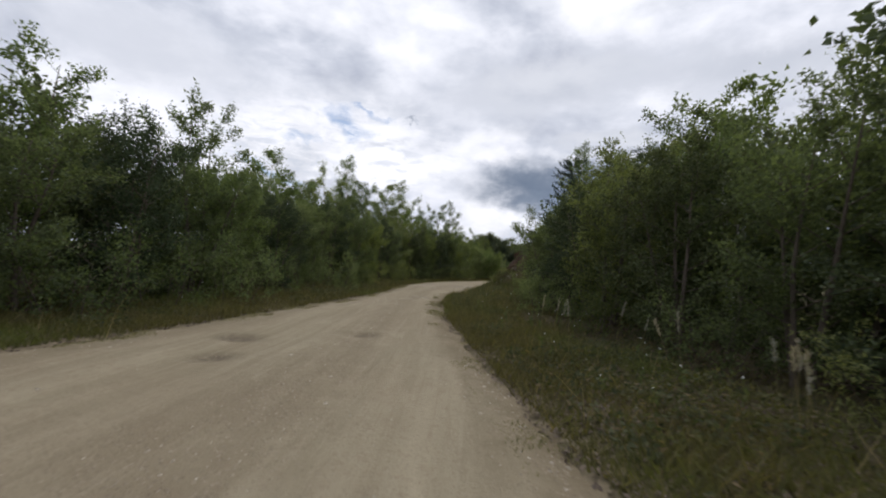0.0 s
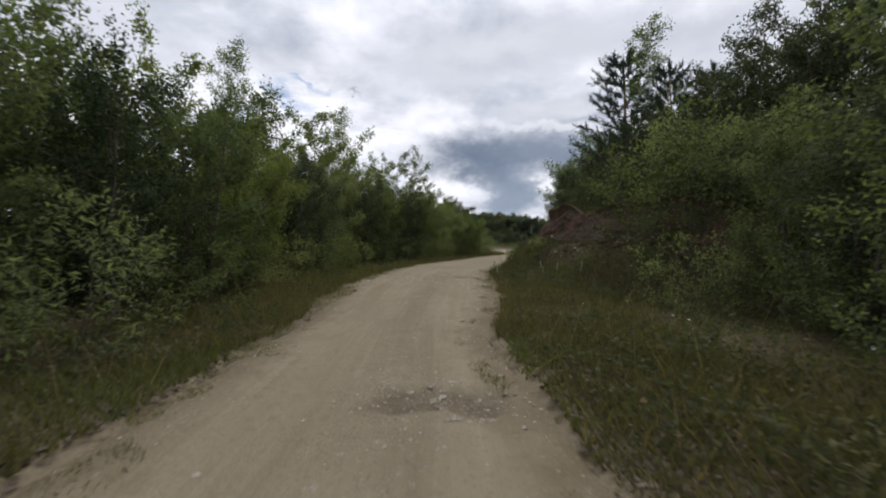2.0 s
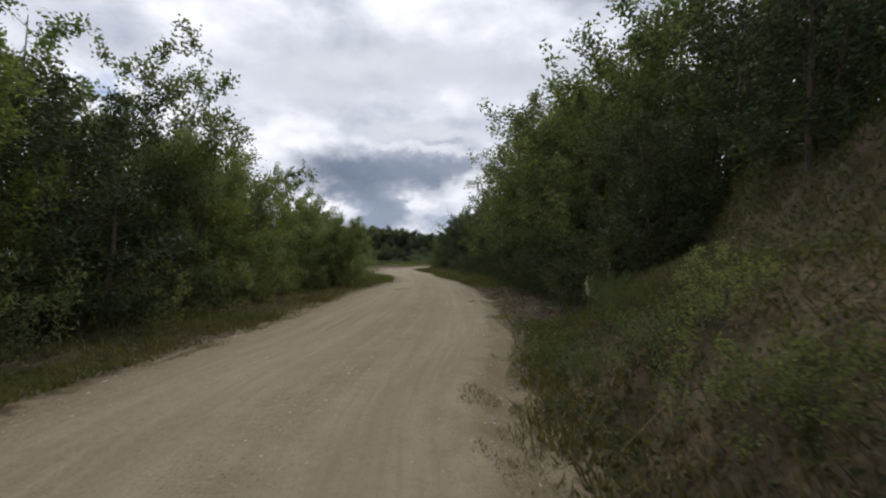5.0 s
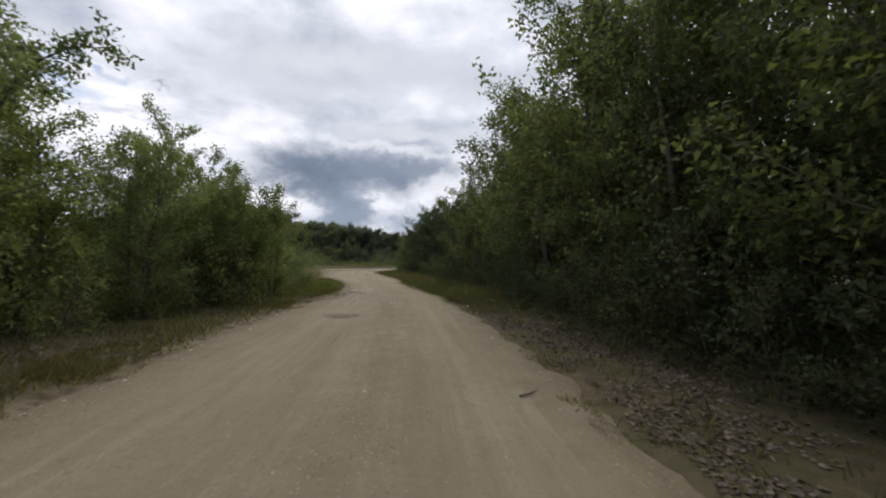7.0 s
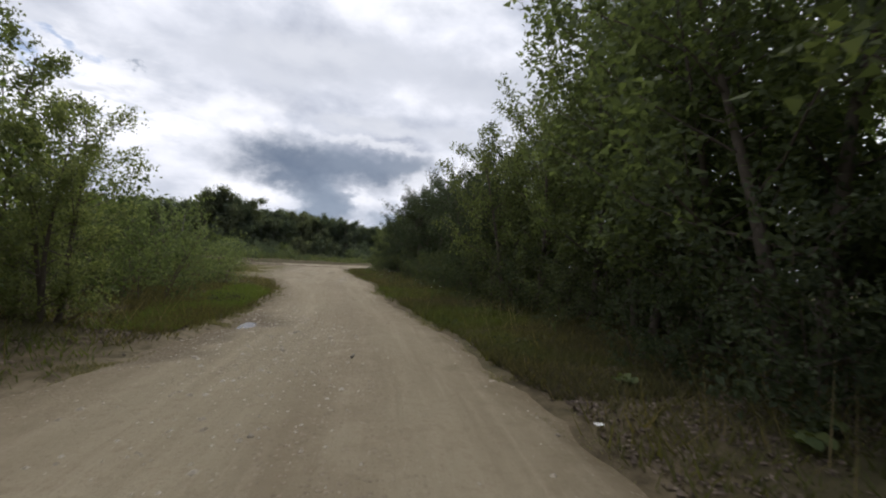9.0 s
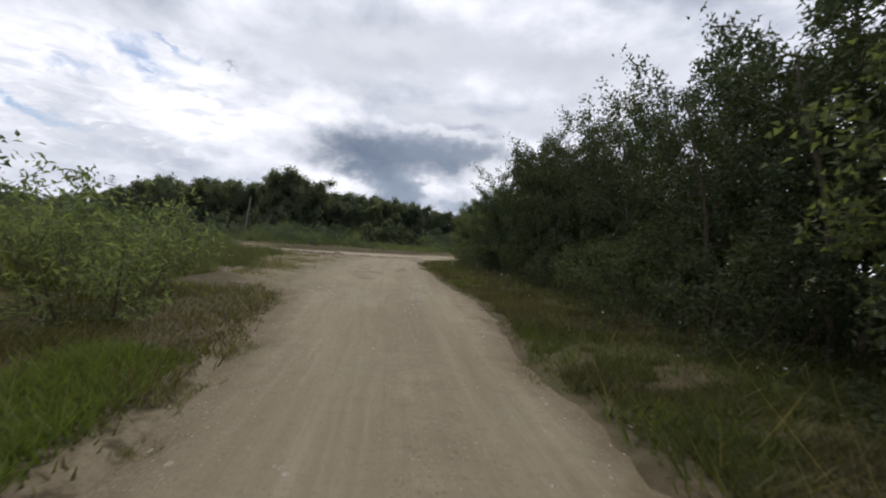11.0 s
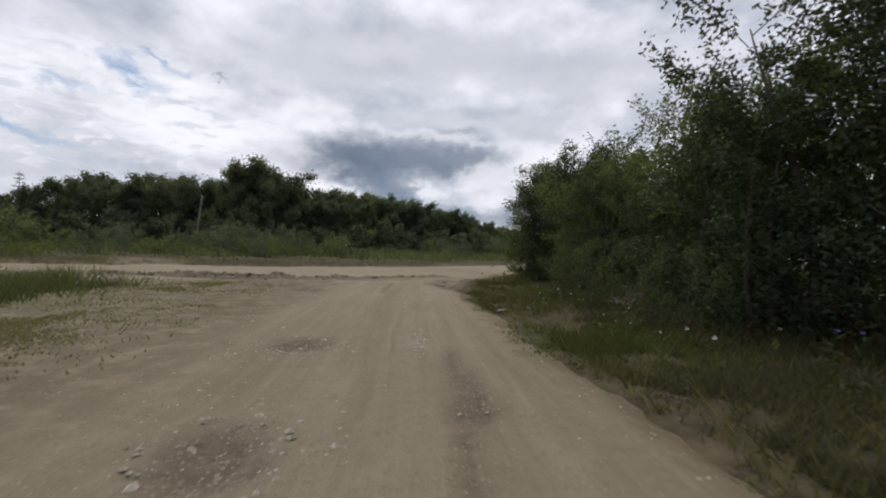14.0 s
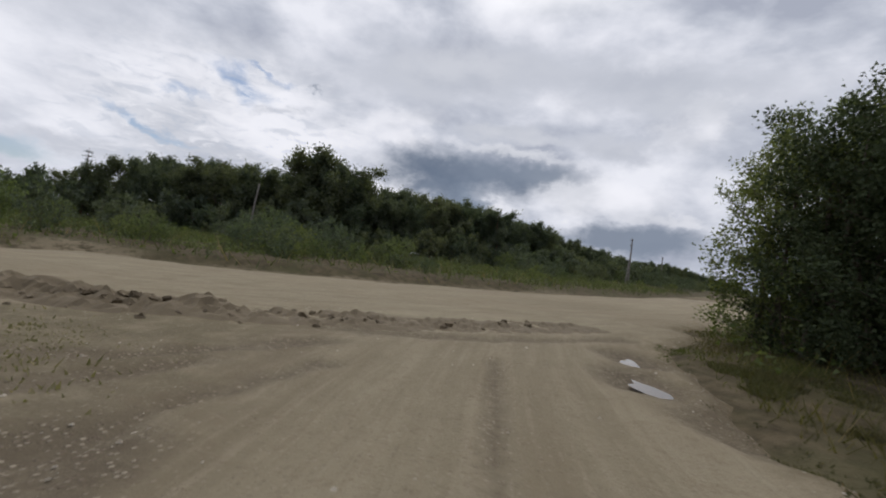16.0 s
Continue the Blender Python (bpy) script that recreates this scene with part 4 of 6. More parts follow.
stand(pine, [(-2.3, 34.0, 1.14), (-1.6, 28.4, 0.72), (1.5, 33.0, 0.95)], "pines on the bank", 22)


def leaning_sapling(x, y, reach, tall, turn, seed, label):
    """A thin stem that arches out over the lane, with leaves towards its end."""
    rng = np.random.default_rng(seed)
    stem, crown = Wood(), Leaves(rng)
    s = np.linspace(0, 1, 9)
    path = np.stack([reach * s**2.2, 0.15 * np.sin(3 * s), -0.2 + (tall + 0.2) * np.sin(s * 1.75) / math.sin(1.75)], 1)
    stem.tube(path, 0.045, 0.006, 6)
    for k in range(34):
        at, al = on_path(path, np.array([0.45 + 0.55 * (k + rng.random()) / 34]))
        w = al[0] / np.linalg.norm(al[0]) * 0.5 + rng.normal(size=3) * np.array((0.5, 0.6, 0.5))
        twig = bend(at[0], w / np.linalg.norm(w), rng.uniform(0.25, 0.6), -0.1, 3, rng, 0.12)
        stem.tube(twig, 0.006, 0.002, 3)
        p, al2 = on_path(twig, rng.uniform(0.2, 1.0, 26))
        crown.add(p + rng.normal(size=p.shape) * 0.05, al2 / 0.3 + rng.normal(size=p.shape) * 0.7, 0.085, 0.065)
    root = new("alder_sapling")
    part("trunk", mesh_of("sapling_trunk", stem.v, stem.f, BARK, True), root)
    part("crown", crown.mesh("sapling_crown", LEAF_ALDER), root)
    root.matrix_basis = pose(x, y, ground_level(x, y) - 0.03, 0, 0, turn)
    tagged(root, label, "tree", "saplings over the lane")


def ground_level(x, y):
    return float(height(np.array([float(x)]), np.array([float(y)]))[0])


leaning_sapling(-15.0, 44.9, 2.6, 3.95, -15, 101, "thin alder sapling arching out over the lane")

# bushes at the foot of the trees and in the open ground
flat = ([0, 100], [1.0, 1.0])
foot = along(LEFT, -1, -4, 52, 2.2, 1.9, flat, 1.35, 0.3, 0.3) + along(LEFT, -1, 50, 67, 1.2, 3.4, heights(50, 4, 2.7, 2.9, 2.7, 2.2, 1.7), 1.9, 1.4, 0.25)
foot += along(RIGHT, 1, 0, 22, 2.4, 3.5, flat, 1.6, 0.4, 0.3) + along(RIGHT, 1, 37, 52, 2.1, 1.8, flat, 1.4, 0.3, 0.3) + along(RIGHT, 1, 54, 71, 2.6, 2.6, flat, 1.5, 0.4, 0.3) + along(RIGHT, 1, 79, 84, 2.1, 2.4, flat, 1.5, 0.3, 0.3)
wild = random.Random(31)
shrubs = []
for k in range(64):
    t = wild.uniform(0, 1)
    c = np.array([np.interp(t, [0, 0.35, 0.6, 1], [-70, -32, -14, 34]), np.interp(t, [0, 0.35, 0.6, 1], [71, 89, 97.5, 171])])
    nrm = np.array([-0.55, 0.84]) if t > 0.5 else np.array([-0.25, 0.97])
    c = c + nrm * (6.0 + 24 * wild.random() ** 1.4)
    shrubs.append((float(c[0]), float(c[1]), wild.uniform(0.55, 1.25)))
for k in range(30):
    shrubs.append((wild.uniform(-36, -19.5), wild.uniform(66, 83), wild.uniform(0.4, 0.75)))
for k in range(16):
    y = wild.uniform(21, 36)
    shrubs.append((float(BANK(y)) - wild.uniform(1.2, 2.4), y, wild.uniform(0.16, 0.30)))
for k in range(10):
    y = 22.5 + 1.4 * k
    shrubs.append((float(BANK(y)) + wild.uniform(0.7, 1.5), y, wild.uniform(0.55, 0.9)))
shrubs += [(-3.0, 25.0, 1.25), (-2.3, 24.6, 1.1), (-1.6, 23.9, 1.2), (-2.9, 23.6, 0.7), (-0.9, 23.2, 1.2), (-2.1, 25.9, 0.8), (-1.2, 22.0, 0.9)]
shrubs += [(-4.0, 92.2, 1.3), (-4.5, 89.2, 0.9), (-3.6, 93.2, 1.4), (-5.4, 91.2, 1.2)]
for k in range(70):
    s_at = wild.uniform(0, 1)
    c = np.array([np.interp(s_at, [0, 0.45, 0.75, 1], [-60, -24, -8, 30]), np.interp(s_at, [0, 0.45, 0.75, 1], [70.5, 87.5, 97.8, 160])])
    nrm = np.array([-0.62, 0.78]) if s_at > 0.6 else np.array([-0.27, 0.96])
    c = c + nrm * (5.9 + 5.0 * wild.random())
    shrubs.append((float(c[0]), float(c[1]), wild.uniform(0.30, 0.75)))
pale_foot = [q for q in foot if q[0] < LEFT(q[1]) and 36 < q[1] < 50]
# shrubs that get the leaf colour with shade painted in
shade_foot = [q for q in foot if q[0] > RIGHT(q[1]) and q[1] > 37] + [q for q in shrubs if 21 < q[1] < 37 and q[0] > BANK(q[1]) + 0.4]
shrubs = [q for q in shrubs if q not in shade_foot]
foot = [q for q in foot if q not in pale_foot and q not in shade_foot]
near_bushes, field_bushes = deal(foot + [q for q in shrubs if q[1] < 45 or q[0] > -8 and q[1] < 95], 3), deal([q for q in shrubs if not (q[1] < 45 or q[0] > -8 and q[1] < 95)], 3)
for k in range(3):
    proto = broadleaf(("willow_shrub", "hazel_shrub", "raspberry_shrub")[k], 110 + k, 1.8, 0.8, 6, 5, 4, 16, ((0.12, 0.036), (0.078, 0.058), (0.078, 0.055))[k], 0.05,
                      ("tall", "round", "round")[k], BARK, (LEAF_WILLOW, LEAF_ALDER, WEED)[k], lean=0.35, thick=0.010, rise=0.7, plain_wood=True, corners=4,
                      label=("bushy grey-green willow shrub among grass", "leafy dark hazel shrub at the wood's foot", "low bright green bramble shrub among grass")[k], category="shrub")
    if k == 0:
        near_bushes[0] += pale_foot
    if k == 1:
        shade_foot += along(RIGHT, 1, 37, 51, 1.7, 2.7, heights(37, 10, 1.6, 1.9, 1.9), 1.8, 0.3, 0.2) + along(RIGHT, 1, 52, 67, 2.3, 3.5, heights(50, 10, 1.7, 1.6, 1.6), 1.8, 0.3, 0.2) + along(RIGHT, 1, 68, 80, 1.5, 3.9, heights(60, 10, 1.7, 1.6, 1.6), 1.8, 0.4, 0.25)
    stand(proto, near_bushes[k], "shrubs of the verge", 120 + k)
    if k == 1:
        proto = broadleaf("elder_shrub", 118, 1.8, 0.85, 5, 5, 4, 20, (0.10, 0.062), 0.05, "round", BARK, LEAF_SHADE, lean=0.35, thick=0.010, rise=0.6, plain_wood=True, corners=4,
                          label="elder shrub with the trees' shade put into its leaf colour", category="shrub")
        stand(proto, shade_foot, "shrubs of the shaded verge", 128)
    proto = broadleaf(("willow_shrub", "birch_shrub", "sallow_shrub")[k], 115 + k, 1.9, 0.85, 5, 5, 3, 12, (0.20, 0.11), 0.03, "round", BARK, (LEAF_FAR, LEAF_ALDER, LEAF_FAR)[k], lean=0.3,
                      thick=0.010, rise=0.7, plain_wood=True, label=("grey-green willow shrub in the rough field", "young bushy birch in the rough field", "dark rounded sallow shrub in the rough field")[k], category="shrub")
    stand(proto, field_bushes[k], "shrubs of the field", 125 + k)

# the wood beyond the junction
edge = np.array([(-130, 88), (-110, 99), (-75, 115), (-52, 127), (-30, 138), (-12, 150), (6, 172), (30, 212), (62, 270), (110, 355), (170, 455), (260, 600)], float)
run = np.concatenate([[0], np.cumsum(np.hypot(*np.diff(edge, axis=0).T))])
far_spots, thicket = [], []
for row in range(3):
    s = 0.0
    while s < run[-1]:
        x, y = float(np.interp(s, run, edge[:, 0])), float(np.interp(s, run, edge[:, 1]))
        tall = np.interp(x, [-110, -66, -60, -55, -50, -44, -36, -30, -24, -20, -12, -3, 6, 30, 60, 120], [3.6, 3.8, 5.0, 7.2, 8.4, 9.0, 9.0, 9.2, 8.6, 9.2, 9.2, 8.2, 6.8, 6.2, 8.5, 9.0]) * wild.uniform(0.80, 1.06) * (0.90 + 0.07 * row)
        far_spots.append((x - 1.6 * row + wild.uniform(-1, 1), y + 3.0 * row + wild.uniform(-1.0, 1.0), tall / 11.0))
        if row == 2 and not -75 < x < 40:
            far_spots.pop()
        if row == 0:
            thicket.append((x + wild.uniform(0.5, 3.5), y - wild.uniform(2.0, 5.0), wild.uniform(1.4, 2.3)))
        s += wild.uniform(2.2, 3.2) if -75 < x < 10 else wild.uniform(5, 8) if x < 60 else wild.uniform(9, 13)
far_spots += [(-36.2, 135.0, 0.76), (-34.6, 133.0, 0.92), (-33.0, 132.0, 1.02), (-31.6, 133.4, 0.90), (-33.8, 136.0, 0.94), (-30.2, 135.4, 0.74), (-32.4, 136.4, 0.92)]
fars = deal(far_spots, 3)
for k in range(3):
    proto = broadleaf(("aspen_tree", "alder_tree", "oak_tree")[k], 130 + k, 11.0, 4.0, 1, 22, 8, 46, (0.36, 0.27), 0.08, ("tall", "round", "tall")[k], BARK, LEAF_FAR,
                      thick=0.010, plain_wood=True, fluff=0.38, label=("distant aspen in the wood's edge", "distant dark alder in the wood's edge", "distant full-crowned oak in the wood's edge")[k])
    stand(proto, fars[k], "wood beyond the junction", 140 + k)
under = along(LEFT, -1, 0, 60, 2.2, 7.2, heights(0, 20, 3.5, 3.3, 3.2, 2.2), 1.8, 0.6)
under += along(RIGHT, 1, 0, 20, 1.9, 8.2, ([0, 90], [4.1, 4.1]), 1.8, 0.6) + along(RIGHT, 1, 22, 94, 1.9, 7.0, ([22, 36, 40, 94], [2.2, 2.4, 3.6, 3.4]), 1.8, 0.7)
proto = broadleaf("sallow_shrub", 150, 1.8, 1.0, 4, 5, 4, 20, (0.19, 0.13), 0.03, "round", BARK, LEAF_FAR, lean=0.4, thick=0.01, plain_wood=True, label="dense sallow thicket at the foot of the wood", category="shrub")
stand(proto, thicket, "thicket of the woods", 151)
# underwood in the shade-darkened leaf colour
proto = broadleaf("hazel_shrub", 152, 1.8, 1.0, 4, 6, 5, 34, (0.075, 0.055), 0.03, "round", BARK, LEAF_SHADE, lean=0.4, thick=0.01, plain_wood=True, corners=4, label="dense hazel underwood, leaf colour darkened as shade beneath the trees", category="shrub")
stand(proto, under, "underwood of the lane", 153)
spruce = conifer("spruce_tree", 23, 10.0, 1.9, 16, 6, 4, 9, "dark pointed spruce in the distant wood", spire=True)
stand(spruce, [(-10.9, 151.4, 0.88), (-21.4, 143.4, 0.92), (-18.0, 146, 0.86), (-5, 160, 0.76), (-60, 126, 0.86), (-84, 114, 0.9), (4, 174, 0.72), (-30, 141, 0.84)] + [(x + 0.8, y - 0.6, 1.16 * size) for x, y, size in far_spots[4:-7:8] if -70 < x < 40], "spruces in the distant wood", 24)

# ---------------------------------------------------------------- grass
def blades(name, spots, tall, wide, mat, label, seed, on_road=False, low_rim=0.0):
    """One sheet of single bowed blades; spots: x and y arrays."""
    rng = np.random.default_rng(seed)
    x, y = spots
    n = len(x)
    z = (np.maximum(road_height(x, y), height(x, y) - 0.16 * smooth(0.0, 0.6, road_depth(x, y))) if on_road else height(x, y)) - 0.01
    h = tall * rng.uniform(0.45, 1.3, n) * (0.75 + 0.5 * vnoise(x * 1.1, y * 1.1, seed))
    th, ph = rng.uniform(0, 2 * math.pi, n), rng.uniform(0, 2 * math.pi, n)
    if low_rim:
        h = h * (0.14 + 0.86 * smooth(0.2, low_rim, -road_depth(x, y) + 0.8 * vnoise(x * 0.7, y * 0.7, 69)))
    lean, w = rng.uniform(0.25, 1.15, n) * h, wide * rng.uniform(0.6, 1.3, n) * 0.5
    base = np.stack([x, y, z], 1)
    side = np.stack([np.cos(th) * w, np.sin(th) * w, 0 * w], 1)
    tip = base + np.stack([np.cos(ph) * lean, np.sin(ph) * lean, h], 1)
    v = np.stack([base - side, base + side, tip], 1).reshape(-1, 3)
    tagged(new(name, mesh_of(name, v, np.arange(3 * n).reshape(-1, 3), mat)), label, "grass", kind="stuff")


def scatter(count, boxes, seed, keep):
    rng = np.random.default_rng(seed)
    p = np.concatenate([np.stack([rng.uniform(x0, x1, int(count * share)), rng.uniform(y0, y1, int(count * share))], 1) for x0, x1, y0, y1, share in boxes])
    x, y = p.T
    ok = rng.random(len(x)) < keep(x, y)
    return x[ok], y[ok]


def verge(x, y):
    out = -road_depth(x, y)
    bank_foot = 0.5 * smooth(23, 26, y) * (1 - smooth(33, 36, y)) * (x > -9)
    worn = smooth(79, 82, y) * (x > -12) * (0.42 + 0.4 * vnoise(x * 0.8, y * 0.8, 66)) * (1 - smooth(1.0, 2.4, out))
    shaded = 0.88 * smooth(34, 37, y) * (1 - smooth(47, 51, y)) * (x > -9)
    return (1 - 0.75 * bank_foot) * (1 - shaded) * (1 - worn) * smooth(-0.22, 0.16, out) * (1 - 0.85 * smooth(2.2, 5.5, out)) * (0.62 + 0.5 * vnoise(x * 0.6, y * 0.6, 51))


def rim(x, y):
    out = -road_depth(x, y)
    return np.exp(-((out + 0.05) / 0.48) ** 2) * smooth(-0.2, 0.6, vnoise(x * 1.4, y * 1.4, 52) + 0.6 * vnoise(x * 4.1, y * 4.1, 60))


def field(x, y):
    return smooth(0.1, 0.7, -road_depth(x, y)) * (0.6 + 0.5 * vnoise(x * 0.3, y * 0.3, 53))


def bank_side(x, y):
    side = x - BANK(y)
    patches = vnoise(x * 1.1, y * 1.1, 43) + 0.6 * vnoise(x * 3.0, y * 3.0, 42)
    span = smooth(23, 24.5, y) * (1 - smooth(29.8, 31.6, y))
    scree = smooth(-2.7, -1.6, side) * (1 - smooth(-1.0, -0.7, side)) * span * smooth(-0.75, 0.25, patches)
    face = smooth(-1.2, -0.8, side) * (1 - smooth(-0.12, 0.05, side)) * span * smooth(-0.55, 0.35, patches)
    keep = (1 - smooth(36.5, 38.5, y)) * smooth(-4.6, -3.4, side) * (1 - 0.97 * face) * (1 - 0.5 * scree)
    return keep * smooth(-0.1, 0.4, -road_depth(x, y)) * (0.5 + 0.45 * vnoise(x * 1.1, y * 1.1, 55))


def lot(x, y):
    """Thin patches on the trodden ground beside the junction."""
    inside = road_depth(x, y)
    far_left = smooth(-0.2, 2.6, RIGHT(y) - 4.6 - x)
    clump = vnoise(x * 0.55 + 0.3 * y, y * 0.8 - 0.2 * x, 54) + 0.7 * vnoise(x * 2.1, y * 1.9, 56) + 0.5 * vnoise(x * 5.3, y * 4.7, 57)
    return far_left * smooth(0.0, 0.3, inside) * (0.10 + 0.9 * smooth(0.0, 1.25, clump + 0.45 * (1 - smooth(68.5, 71, y)))) * (1 - smooth(83, 86.5, y))


def beside(count, seed, a, b, y0=-3, y1=91):
    """Spots within a band beside the lane, a to b metres out from its edges."""
    rng = np.random.default_rng(seed)
    y, side = rng.uniform(y0, y1, count), rng.random(count) < 0.5
    y = np.where(side & (y > 66), y * 0.7, y)
    off = rng.uniform(a, b, count)
    x = np.where(side, LEFT(y) - off, RIGHT(y) + off)
    return x, y


def thin_out(spots, keep, seed):
    x, y = spots
    ok = np.random.default_rng(seed).random(len(x)) < keep(x, y)
    return x[ok], y[ok]


def shaded_side(count, seed, y0, y1):
    rng = np.random.default_rng(seed)
    y = rng.uniform(y0, y1, count)
    return RIGHT(y) + rng.uniform(-0.1, 2.6, count), y


def shade_patches(x, y):
    out = -road_depth(x, y)
    return smooth(-0.1, 0.2, out) * (0.25 + 0.75 * smooth(-0.45, 0.35, vnoise(x * 1.2, y * 1.2, 70) + 0.6 * vnoise(x * 3.3, y * 3.3, 75)))


def tall_patch(x, y):
    """A ragged island of uncut grass in the corner of the junction."""
    rag = 0.8 * vnoise(x * 0.9, y * 0.9, 71) + 0.4 * vnoise(x * 2.6, y * 2.6, 74)
    edge = smooth(0.0, 1.0, np.interp(y, [68, 73, 76, 80, 84], [-14.8, -15.1, -15.8, -17.1, -17.2]) - x + rag) * (1 - smooth(83.0, 84.4, y + rag))
    return edge * (0.55 + 0.5 * vnoise(x * 0.8, y * 0.8, 73))


LANE = [(-19, 3, -3, 30, 0.42), (-17, -1, 30, 66, 0.40), (-13, -3, 66, 94, 0.18)]
blades("verge_grass", scatter(800000, LANE, 1, verge), 0.18, 0.020, GRASS, "uneven green and dry verge grass beside the gravel", 1)
blades("fresh_grass", scatter(60000, [(-14, -10.4, 53, 61, 1.0)], 11, lambda a, b: smooth(0.0, 0.3, -road_depth(a, b)) * (1 - smooth(0.7, 1.6, -road_depth(a, b)))), 0.13, 0.020, FRESH_GRASS, "bright fresh grass at the lane's rim", 11)
blades("seed_stalk", scatter(16000, LANE, 2, verge), 0.60, 0.009, HAY, "thin straw-coloured seed stalks above the grass", 2)
blades("rim_grass", thin_out(beside(420000, 3, -0.7, 0.9), rim, 3), 0.042, 0.013, RIM_GRASS, "short trodden grass along the gravel's rim", 3, True)
blades("verge_sward", thin_out(beside(560000, 13, -0.1, 2.2), verge, 13), 0.10, 0.018, GRASS, "short green sward at the lane's verges", 13)
blades("shade_sward", thin_out(shaded_side(180000, 15, 50, 89), shade_patches, 15), 0.12, 0.020, BANK_GRASS, "mixed green and brown sward before the shaded trees", 15)
blades("junction_grass", scatter(150000, [(-28, -14.4, 68, 84.8, 1.0)], 16, tall_patch), 0.50, 0.022, FIELD_GRASS, "tall weedy grass between the lane and the joining road", 16, True)
blades("bank_grass", scatter(360000, [(-9, 3, 19, 39, 1.0)], 4, bank_side), 0.15, 0.016, BANK_GRASS, "rough grass and weeds on the clay bank", 4)
blades("lip_grass", scatter(130000, [(-7, 1, 23.5, 32, 1.0)], 12, lambda a, b: np.exp(-((a - BANK(b) - 0.16) / 0.30) ** 2)), 0.24, 0.016, GRASS, "shaggy turf hanging over the clay", 12)
blades("field_grass", scatter(210000, [(-40, -15, 64, 92, 1.0)], 5, field), 0.85, 0.028, FIELD_GRASS, "rough field grass and weeds beside the junction", 5, False, 4.5)
blades("far_grass", scatter(70000, [(-70, 30, 92, 140, 1.0)], 7, field), 0.60, 0.05, FIELD_GRASS, "tall rough grass beyond the joining road", 7)
blades("roadside_moss", scatter(170000, [(-9.8, -5.6, 77, 90, 1.0)], 14, lambda a, b: smooth(-0.7, 0.1, -road_depth(a, b)) * smooth(-0.2, 0.5, vnoise(a * 1.6, b * 0.9, 67) + 0.5 * vnoise(a * 5, b * 4, 68))), 0.035, 0.018, GRASS, "low moss and trodden grass at the roadside", 14, True)
blades("lot_grass", scatter(520000, [(-19, -11, 64, 88, 1.0)], 6, lot), 0.050, 0.028, RIM_GRASS, "thin trodden grass on the gravel beside the junction", 6, True)


def weeds(name, spots, tall, leaf, mat, label, seed):
    """Low broad-leaved weeds: small leaves held at all heights up to tall."""
    rng = np.random.default_rng(seed)
    x, y = spots
    n = len(x)
    up = rng.random(n) ** 1.4 * tall * (0.55 + 0.6 * np.clip(vnoise(x * 1.7, y * 1.7, seed), -0.6, 1))
    leaves = Leaves(rng)
    leaves.add(np.stack([x, y, height(x, y) + 0.01 + up], 1), rng.normal(size=(n, 3)) * np.array((1, 1, 0.5)) + np.array((0, 0, 0.25)), *leaf)
    tagged(new(name, leaves.mesh(name, mat)), label, "weeds", kind="stuff")


def clumps(x, y):
    return verge(x, y) * smooth(-0.15, 0.55, vnoise(x * 0.9, y * 0.9, 58) + 0.5 * vnoise(x * 3, y * 3, 59))


def herb_clumps(x, y):
    apart = vnoise(x * 1.3, y * 1.3, 76) + 0.5 * vnoise(x * 3.6, y * 3.6, 77)
    return smooth(0.5, 1.3, -road_depth(x, y)) * smooth(0.1, 0.6, apart) * (1 - smooth(20, 23, y) * (1 - 0.45 * smooth(36, 38, y)) * (1 - smooth(50, 53, y)))


weeds("verge_weeds", thin_out(beside(200000, 8, 0.2, 3.6), clumps, 8), 0.28, (0.065, 0.040), VERGE_WEED, "low leafy weeds among the verge grass", 8)
weeds("verge_herbs", thin_out(shaded_side(90000, 17, 2, 88), herb_clumps, 17), 0.50, (0.060, 0.030), VERGE_WEED, "knee-high herbs in uneven clumps before the trees", 17)
weeds("bank_weeds", scatter(200000, [(-9, 2, 20, 37, 1.0)], 9, bank_side), 0.20, (0.045, 0.030), VERGE_WEED, "dark leafy weeds over the clay bank", 9)
weeds("field_weeds", scatter(90000, [(-60, 20, 88, 128, 1.0), (-40, -15, 64, 92, 0.7)], 10, field), 0.80, (0.13, 0.07), WEED, "rank green weeds and young shoots in the field", 10)

# ---------------------------------------------------------------- small things
def lump(seed, r, flat=0.6, rough=0.28, segs=7, rings=5):
    """A rough stone: verts and faces round its own base."""
    rng = np.random.default_rng(seed)
    v, f = [(0, 0, r * flat * 1.55)], []
    for i in range(1, rings):
        a = math.pi * i / rings
        for k in range(segs):
            th = 2 * math.pi * k / segs + 0.4 * i
            q = r * (1 + rough * rng.uniform(-1, 1))
            v.append((q * math.sin(a) * math.cos(th), q * math.sin(a) * math.sin(th), q * flat * (math.cos(a) + 0.55)))
    v.append((0, 0, -r * flat * 0.45))
    for k in range(segs):
        f.append((0, 1 + k, 1 + (k + 1) % segs))
    for i in range(rings - 2):
        for k in range(segs):
            a, b = 1 + i * segs + k, 1 + i * segs + (k + 1) % segs
            f.append((a, a + segs, b + segs, b))
    last, end = 1 + (rings - 2) * segs, len(v) - 1
    for k in range(segs):
        f.append((last + k, end, last + (k + 1) % segs))
    return np.array(v), f


def ground_z(x, y):
    x, y = np.array([float(x)]), np.array([float(y)])
    return float(np.maximum(road_height(x, y), height(x, y) - 0.16 * smooth(0, 0.6, road_depth(x, y)))[0])


pick = random.Random(77)
stone_meshes = [mesh_of("stone", *lump(200 + k, 0.030, 0.5), STONE, True) for k in range(6)]


